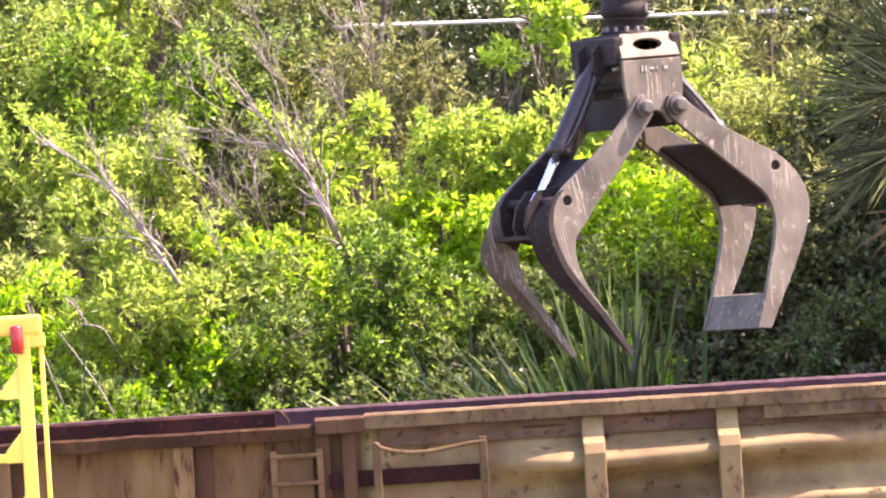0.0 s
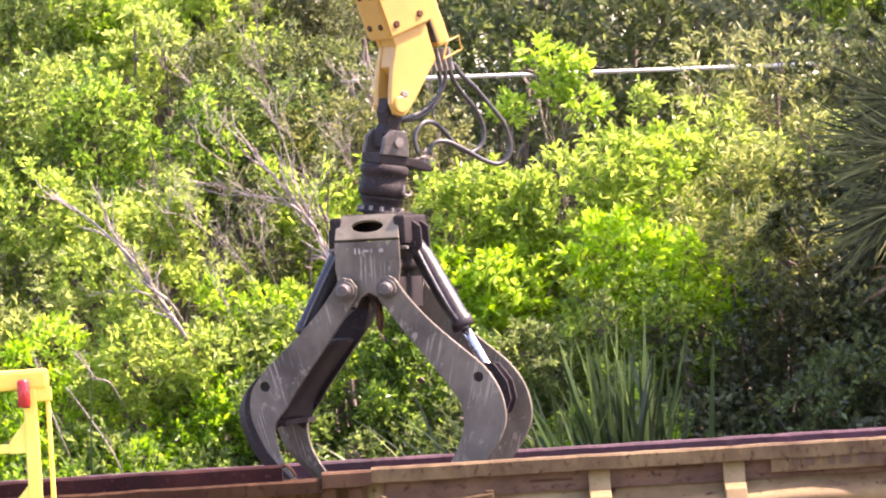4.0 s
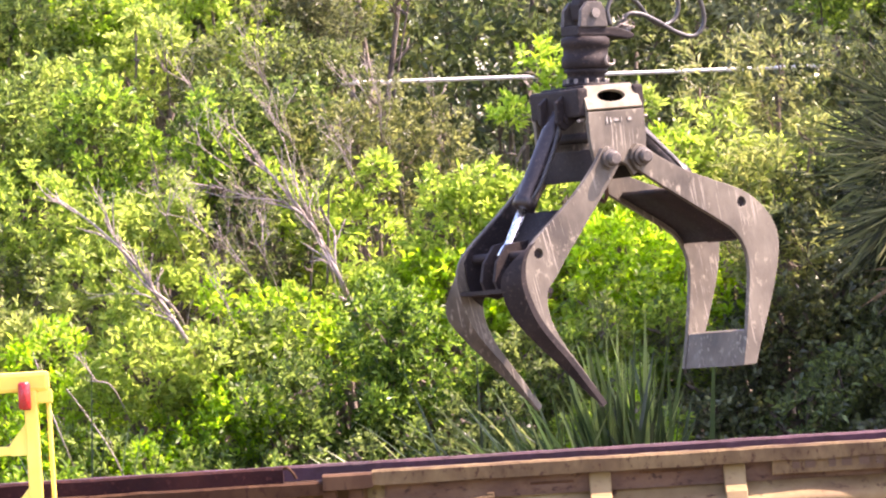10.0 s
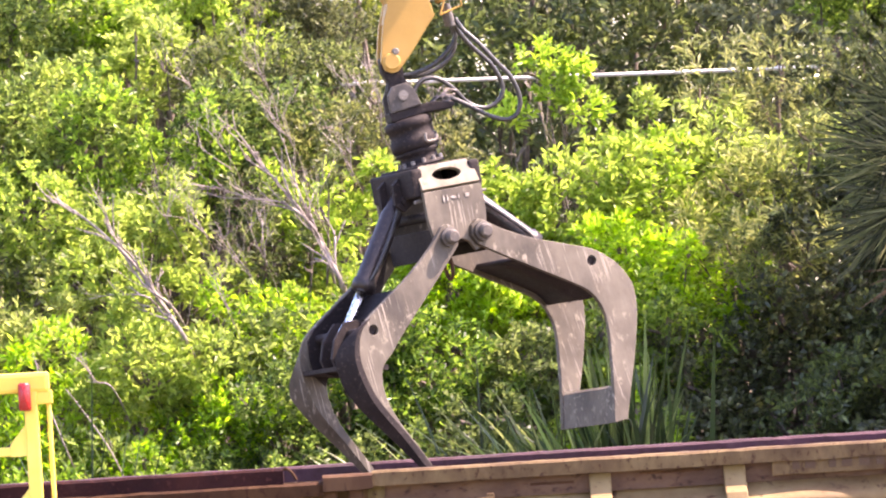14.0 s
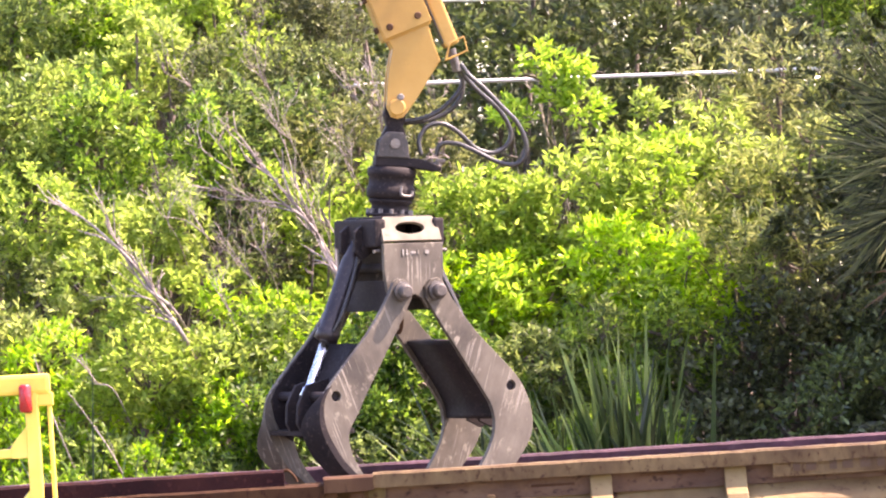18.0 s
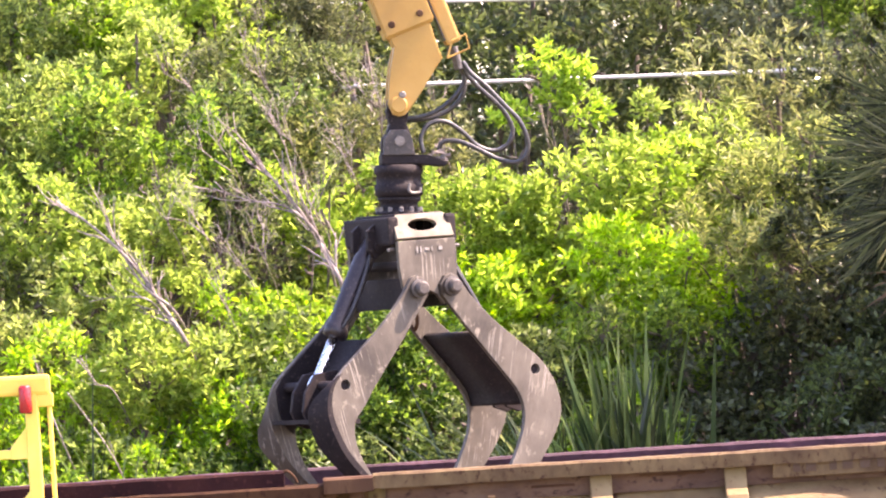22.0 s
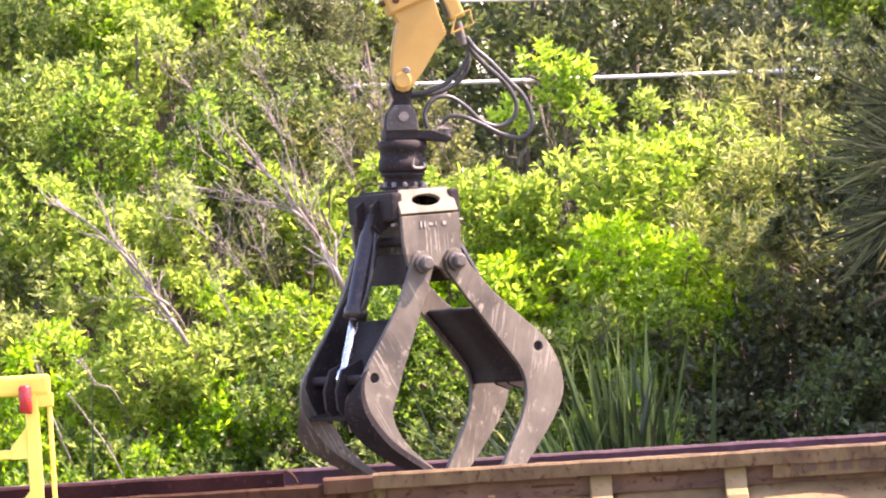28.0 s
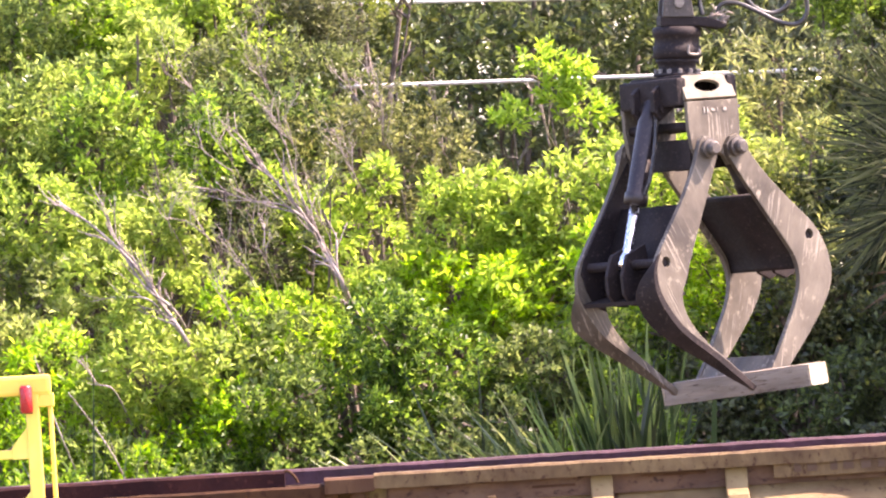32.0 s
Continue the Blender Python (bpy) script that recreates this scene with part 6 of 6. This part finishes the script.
    walk(rod_right, [
        (0, pose(0.906, 0, -0.934, 0, -38.9)), (0.5, pose(0.913, 0, -0.922, 0, -39.7)), (1, pose(0.949, 0, -0.858, 0, -43.6)),
        (1.5, pose(0.960, 0, -0.836, 0, -45.0)), (1.7, pose(0.942, 0, -0.872, 0, -42.8)), (1.8, pose(0.934, 0, -0.887, 0, -41.9)),
        (1.9, pose(0.918, 0, -0.914, 0, -40.1)), (2, pose(0.896, 0, -0.949, 0, -37.9)), (2.2, pose(0.894, 0, -0.952, 0, -37.7)),
        (2.5, pose(0.919, 0, -0.913, 0, -40.2)), (3, pose(0.910, 0, -0.928, 0, -39.3)), (3.5, pose(0.844, 0, -1.019, 0, -33.4)),
        (5.5, pose(0.599, 0, -1.229, 0, -17.0)), (6, pose(0.528, 0, -1.266, 0, -13.1)), (6.5, pose(0.485, 0, -1.284, 0, -10.9)),
        (7, pose(0.628, 0, -1.211, 0, -18.7)), (7.5, pose(0.626, 0, -1.212, 0, -18.6)), (8, pose(0.519, 0, -1.270, 0, -12.7)),
        (8.5, pose(0.457, 0, -1.295, 0, -9.4)), (9, pose(0.611, 0, -1.221, 0, -17.7)), (9.5, pose(0.859, 0, -1.001, 0, -34.6)),
        (10, pose(0.962, 0, -0.832, 0, -45.2)), (10.5, pose(0.940, 0, -0.876, 0, -42.5)), (11, pose(0.954, 0, -0.848, 0, -44.2)),
        (11.5, pose(0.992, 0, -0.759, 0, -49.6)), (12, pose(0.980, 0, -0.791, 0, -47.7)), (12.5, pose(0.936, 0, -0.883, 0, -42.1)),
        (13, pose(0.945, 0, -0.866, 0, -43.1)), (13.5, pose(0.967, 0, -0.822, 0, -45.8)), (14, pose(0.977, 0, -0.797, 0, -47.3)),
        (14.2, pose(0.989, 0, -0.768, 0, -49.1)), (14.5, pose(0.978, 0, -0.797, 0, -47.3)), (16.5, pose(0.863, 0, -0.996, 0, -34.9)),
        (17, pose(0.838, 0, -1.027, 0, -32.9)), (17.5, pose(0.761, 0, -1.108, 0, -27.1)), (18, pose(0.725, 0, -1.140, 0, -24.7)),
        (18.5, pose(0.703, 0, -1.158, 0, -23.3)), (19, pose(0.689, 0, -1.168, 0, -22.4)), (19.5, pose(0.692, 0, -1.167, 0, -22.6)),
        (20, pose(0.770, 0, -1.099, 0, -27.8)), (20.5, pose(0.877, 0, -0.977, 0, -36.2)), (21, pose(0.876, 0, -0.978, 0, -36.1)),
        (21.5, pose(0.842, 0, -1.022, 0, -33.2)), (22, pose(0.787, 0, -1.083, 0, -29.0)), (22.5, pose(0.709, 0, -1.153, 0, -23.7)),
        (23, pose(0.699, 0, -1.161, 0, -23.0)), (23.5, pose(0.687, 0, -1.170, 0, -22.3)), (24, pose(0.645, 0, -1.200, 0, -19.7)),
        (24.5, pose(0.715, 0, -1.148, 0, -24.0)), (25, pose(0.797, 0, -1.073, 0, -29.7)), (25.5, pose(0.739, 0, -1.128, 0, -25.7)),
        (27.5, pose(0.702, 0, -1.158, 0, -23.2)), (28, pose(0.768, 0, -1.102, 0, -27.6)), (28.5, pose(0.737, 0, -1.130, 0, -25.5)),
        (29, pose(0.651, 0, -1.196, 0, -20.1)), (29.5, pose(0.727, 0, -1.138, 0, -24.8)), (30, pose(0.793, 0, -1.076, 0, -29.4)),
        (30.5, pose(0.784, 0, -1.086, 0, -28.7)), (31, pose(0.698, 0, -1.162, 0, -23.0)), (31.5, pose(0.690, 0, -1.168, 0, -22.5)),
        (32, pose(0.762, 0, -1.107, 0, -27.2))])
    walk(rod_left, [
        (0, pose(-0.815, 0, -1.054, 0, 31.0)), (0.5, pose(-0.858, 0, -1.002, 0, 34.5)), (1, pose(-0.855, 0, -1.006, 0, 34.3)),
        (1.5, pose(-0.854, 0, -1.006, 0, 34.2)), (1.7, pose(-0.886, 0, -0.964, 0, 37.0)), (1.8, pose(-0.890, 0, -0.958, 0, 37.4)),
        (1.9, pose(-0.907, 0, -0.931, 0, 39.1)), (2, pose(-0.911, 0, -0.926, 0, 39.4)), (2.2, pose(-0.928, 0, -0.897, 0, 41.2)),
        (2.5, pose(-0.919, 0, -0.913, 0, 40.2)), (3, pose(-0.910, 0, -0.928, 0, 39.3)), (3.5, pose(-0.844, 0, -1.019, 0, 33.4)),
        (5.5, pose(-0.599, 0, -1.229, 0, 17.0)), (6, pose(-0.528, 0, -1.266, 0, 13.1)), (6.5, pose(-0.485, 0, -1.284, 0, 10.9)),
        (7, pose(-0.410, 0, -1.311, 0, 7.0)), (7.5, pose(-0.403, 0, -1.313, 0, 6.7)), (8, pose(-0.491, 0, -1.282, 0, 11.2)),
        (8.5, pose(-0.540, 0, -1.260, 0, 13.8)), (9, pose(-0.471, 0, -1.290, 0, 10.2)), (9.5, pose(-0.615, 0, -1.219, 0, 18.0)),
        (10, pose(-0.802, 0, -1.067, 0, 30.1)), (10.5, pose(-0.901, 0, -0.941, 0, 38.5)), (11, pose(-0.897, 0, -0.947, 0, 38.1)),
        (11.5, pose(-0.865, 0, -0.993, 0, 35.1)), (12, pose(-0.905, 0, -0.935, 0, 38.9)), (12.5, pose(-0.958, 0, -0.839, 0, 44.8)),
        (13, pose(-0.958, 0, -0.840, 0, 44.7)), (13.5, pose(-0.927, 0, -0.898, 0, 41.1)), (14, pose(-0.867, 0, -0.989, 0, 35.3)),
        (14.2, pose(-0.860, 0, -0.999, 0, 34.7)), (14.5, pose(-0.878, 0, -0.975, 0, 36.3)), (16.5, pose(-0.844, 0, -1.019, 0, 33.4)),
        (17, pose(-0.774, 0, -1.096, 0, 28.0)), (17.5, pose(-0.711, 0, -1.152, 0, 23.8)), (18, pose(-0.689, 0, -1.168, 0, 22.4)),
        (18.5, pose(-0.683, 0, -1.173, 0, 22.0)), (19, pose(-0.677, 0, -1.177, 0, 21.7)), (19.5, pose(-0.656, 0, -1.192, 0, 20.4)),
        (20, pose(-0.684, 0, -1.173, 0, 22.1)), (20.5, pose(-0.811, 0, -1.058, 0, 30.8)), (21, pose(-0.823, 0, -1.044, 0, 31.7)),
        (21.5, pose(-0.812, 0, -1.056, 0, 30.9)), (22, pose(-0.787, 0, -1.083, 0, 29.0)), (22.5, pose(-0.737, 0, -1.130, 0, 25.5)),
        (23, pose(-0.737, 0, -1.130, 0, 25.5)), (23.5, pose(-0.740, 0, -1.127, 0, 25.7)), (24, pose(-0.711, 0, -1.151, 0, 23.8)),
        (24.5, pose(-0.728, 0, -1.137, 0, 24.9)), (25, pose(-0.765, 0, -1.104, 0, 27.4)), (25.5, pose(-0.732, 0, -1.134, 0, 25.2)),
        (27.5, pose(-0.677, 0, -1.177, 0, 21.7)), (28, pose(-0.611, 0, -1.221, 0, 17.7)), (28.5, pose(-0.647, 0, -1.198, 0, 19.9)),
        (29, pose(-0.707, 0, -1.155, 0, 23.5)), (29.5, pose(-0.637, 0, -1.205, 0, 19.3)), (30, pose(-0.566, 0, -1.247, 0, 15.2)),
        (30.5, pose(-0.612, 0, -1.221, 0, 17.8)), (31, pose(-0.702, 0, -1.158, 0, 23.2)), (31.5, pose(-0.691, 0, -1.167, 0, 22.5)),
        (32, pose(-0.612, 0, -1.221, 0, 17.8))])
    walk(rotator, [
        (0, hung(1.406, 5.440, 2.5, 34)), (0.5, hung(1.279, 5.351, 4.5, 34)), (1, hung(0.994, 5.035, 3.3, 34)),
        (1.5, hung(0.587, 4.874, 2.4, 34)), (1.7, hung(0.390, 4.865, 7.0, 34)), (1.8, hung(0.307, 4.892, 8.5, 34)),
        (1.9, hung(0.211, 4.923, 11.1, 34)), (2, hung(0.187, 4.931, 8.1, 34)), (2.2, hung(0.022, 4.941, 10.5, 34)),
        (2.5, hung(-0.204, 4.749, 10.0, 34)), (3, hung(-0.409, 4.649, 8.1, 34)), (3.5, hung(-0.440, 4.671, 9.6, 34)),
        (5.5, hung(-0.438, 4.628, 8.6, 34)), (6, hung(-0.465, 4.670, 12.2, 34)), (6.5, hung(-0.277, 4.790, 11.5, 34)),
        (7, hung(-0.068, 4.791, 3.6, 34)), (7.5, hung(0.046, 4.852, 2.8, 34)), (8, hung(0.134, 4.993, 11.2, 34)),
        (8.5, hung(0.340, 5.190, 14.2, 34)), (9, hung(0.718, 5.257, 4.6, 34)), (9.5, hung(1.050, 5.420, -0.2, 32)),
        (10, hung(1.079, 5.492, 2.2, 31)), (10.5, hung(0.858, 5.430, 6.5, 30)), (11, hung(0.587, 5.119, 8.8, 28)),
        (11.5, hung(0.376, 4.920, 0.7, 24)), (12, hung(0.028, 4.938, 0.1, 21)), (12.5, hung(-0.447, 4.943, 10.0, 18)),
        (13, hung(-0.689, 4.881, 17.4, 14)), (13.5, hung(-0.425, 4.888, 6.7, 12)), (14, hung(-0.095, 5.007, -13.8, 10)),
        (14.2, hung(-0.093, 4.985, -13.6, 9)), (14.5, hung(-0.207, 4.893, -4.8, 8)), (16.5, hung(-0.354, 4.702, 5.0, 6)),
        (17, hung(-0.404, 4.662, 8.7, 6)), (17.5, hung(-0.366, 4.671, 6.4, 6)), (18, hung(-0.380, 4.676, 6.6, 6)),
        (18.5, hung(-0.373, 4.678, 6.1, 6)), (19, hung(-0.374, 4.779, 6.2, 6)), (19.5, hung(-0.302, 4.863, 1.4, 6)),
        (20, hung(-0.259, 4.870, -1.4, 6)), (20.5, hung(-0.312, 4.845, 1.7, 6)), (21, hung(-0.367, 4.805, 5.5, 6)),
        (21.5, hung(-0.329, 4.785, 3.3, 6)), (22, hung(-0.302, 4.693, 2.4, 6)), (22.5, hung(-0.322, 4.713, 3.4, 6)),
        (23, hung(-0.315, 4.731, 2.6, 6)), (23.5, hung(-0.313, 4.741, 2.5, 6)), (24, hung(-0.332, 4.824, 3.3, 6)),
        (24.5, hung(-0.318, 4.803, 2.3, 6)), (25, hung(-0.288, 4.735, 0.9, 6)), (25.5, hung(-0.282, 4.681, 2.7, 6)),
        (27.5, hung(-0.359, 4.766, 6.4, 6)), (28, hung(-0.266, 4.865, 2.6, 6)), (28.5, hung(-0.101, 5.023, 7.2, 6)),
        (29, hung(0.148, 5.260, 8.2, 6)), (29.5, hung(0.556, 5.461, 4.6, 6)), (30, hung(0.918, 5.615, 0.5, 6)),
        (30.5, hung(1.027, 5.751, 3.8, 6)), (31, hung(1.062, 5.882, 9.2, 6)), (31.5, hung(1.312, 5.772, 8.6, 6)),
        (32, hung(1.717, 5.548, 2.7, 6))])
    walk(arm, [
        (0, pose(1.444, 1.5, 6.304, 0, 0, 34)), (0.5, pose(1.348, 1.5, 6.213, 0, 0, 34)), (1, pose(1.044, 1.5, 5.898, 0, 0, 34)),
        (1.5, pose(0.623, 1.5, 5.738, 0, 0, 34)), (1.7, pose(0.495, 1.5, 5.723, 0, 0, 34)), (1.8, pose(0.435, 1.5, 5.748, 0, 0, 34)),
        (1.9, pose(0.377, 1.5, 5.772, 0, 0, 34)), (2, pose(0.310, 1.5, 5.787, 0, 0, 34)), (2.2, pose(0.180, 1.5, 5.792, 0, 0, 34)),
        (2.5, pose(-0.054, 1.5, 5.601, 0, 0, 34)), (3, pose(-0.287, 1.5, 5.505, 0, 0, 34)), (3.5, pose(-0.296, 1.5, 5.524, 0, 0, 34)),
        (5.5, pose(-0.308, 1.5, 5.484, 0, 0, 34)), (6, pose(-0.283, 1.5, 5.516, 0, 0, 34)), (6.5, pose(-0.105, 1.5, 5.638, 0, 0, 34)),
        (7, pose(-0.014, 1.5, 5.655, 0, 0, 34)), (7.5, pose(0.088, 1.5, 5.716, 0, 0, 34)), (8, pose(0.301, 1.5, 5.842, 0, 0, 34)),
        (8.5, pose(0.552, 1.5, 6.029, 0, 0, 34)), (9, pose(0.787, 1.5, 6.119, 0, 0, 34)), (9.5, pose(1.047, 1.5, 6.285, 0, 0, 32)),
        (10, pose(1.112, 1.5, 6.357, 0, 0, 31)), (10.5, pose(0.957, 1.5, 6.289, 0, 0, 30)), (11, pose(0.720, 1.5, 5.974, 0, 0, 28)),
        (11.5, pose(0.387, 1.5, 5.785, 0, 0, 24)), (12, pose(0.030, 1.5, 5.803, 0, 0, 21)), (12.5, pose(-0.297, 1.5, 5.795, 0, 0, 18)),
        (13, pose(-0.430, 1.5, 5.706, 0, 0, 14)), (13.5, pose(-0.324, 1.5, 5.747, 0, 0, 12)), (14, pose(-0.301, 1.5, 5.847, 0, 0, 10)),
        (14.2, pose(-0.295, 1.5, 5.826, 0, 0, 9)), (14.5, pose(-0.278, 1.5, 5.755, 0, 0, 8)), (16.5, pose(-0.278, 1.5, 5.564, 0, 0, 6)),
        (17, pose(-0.273, 1.5, 5.517, 0, 0, 6)), (17.5, pose(-0.270, 1.5, 5.530, 0, 0, 6)), (18, pose(-0.281, 1.5, 5.535, 0, 0, 6)),
        (18.5, pose(-0.281, 1.5, 5.538, 0, 0, 6)), (19, pose(-0.281, 1.5, 5.639, 0, 0, 6)), (19.5, pose(-0.280, 1.5, 5.727, 0, 0, 6)),
        (20, pose(-0.280, 1.5, 5.734, 0, 0, 6)), (20.5, pose(-0.287, 1.5, 5.709, 0, 0, 6)), (21, pose(-0.285, 1.5, 5.667, 0, 0, 6)),
        (21.5, pose(-0.279, 1.5, 5.649, 0, 0, 6)), (22, pose(-0.266, 1.5, 5.557, 0, 0, 6)), (22.5, pose(-0.271, 1.5, 5.577, 0, 0, 6)),
        (23, pose(-0.276, 1.5, 5.595, 0, 0, 6)), (23.5, pose(-0.275, 1.5, 5.605, 0, 0, 6)), (24, pose(-0.283, 1.5, 5.688, 0, 0, 6)),
        (24.5, pose(-0.284, 1.5, 5.667, 0, 0, 6)), (25, pose(-0.275, 1.5, 5.600, 0, 0, 6)), (25.5, pose(-0.242, 1.5, 5.545, 0, 0, 6)),
        (27.5, pose(-0.262, 1.5, 5.625, 0, 0, 6)), (28, pose(-0.227, 1.5, 5.729, 0, 0, 6)), (28.5, pose(0.008, 1.5, 5.881, 0, 0, 6)),
        (29, pose(0.271, 1.5, 6.117, 0, 0, 6)), (29.5, pose(0.625, 1.5, 6.323, 0, 0, 6)), (30, pose(0.925, 1.5, 6.480, 0, 0, 6)),
        (30.5, pose(1.084, 1.5, 6.614, 0, 0, 6)), (31, pose(1.201, 1.5, 6.736, 0, 0, 6)), (31.5, pose(1.441, 1.5, 6.628, 0, 0, 6)),
        (32, pose(1.758, 1.5, 6.412, 0, 0, 6))])
    walk(tie_round, [
        (0, laid(-0.12, 2.62, -55, 0)), (6.4, laid(-0.12, 2.62, -55, 0)), (7, laid(-0.05, 3.02, -55, 0)),
        (7.5, laid(0.26, 3.07, -55, 1)), (8, laid(0.11, 3.19, -55, -2)), (8.5, laid(0.23, 3.37, -55, 3)),
        (9, laid(0.87, 3.42, -55, 2)), (9.4, laid(1.50, 3.33, -55, 13)), (9.5, laid(1.59, 3.17, -55, 16)),
        (9.6, laid(1.63, 2.95, -55, 18)), (9.8, laid(1.35, 2.45, -55, 6)), (9.95, laid(1.35, 2.34, -55, 0)),
        (32, laid(1.35, 2.34, -55, 0))])
    walk(tie_square, [
        (0, laid(-0.1, 2.42, -48, 0)), (27.9, laid(-0.1, 2.42, -48, 0)), (28.5, laid(-0.06, 2.88, -48, -2)),
        (28.7, laid(-0.03, 3.01, -48, -2)), (29, laid(0.07, 3.14, -48, -3)), (29.2, laid(0.30, 3.23, -48, 3)),
        (29.5, laid(0.72, 3.35, -48, 4)), (30, laid(1.38, 3.52, -48, 9)), (30.5, laid(1.34, 3.67, -48, -3)),
        (31, laid(1.05, 3.76, -48, -5)), (31.5, laid(1.34, 3.62, -48, 0)), (32, laid(2.06, 3.43, -48, 6))])


motions()
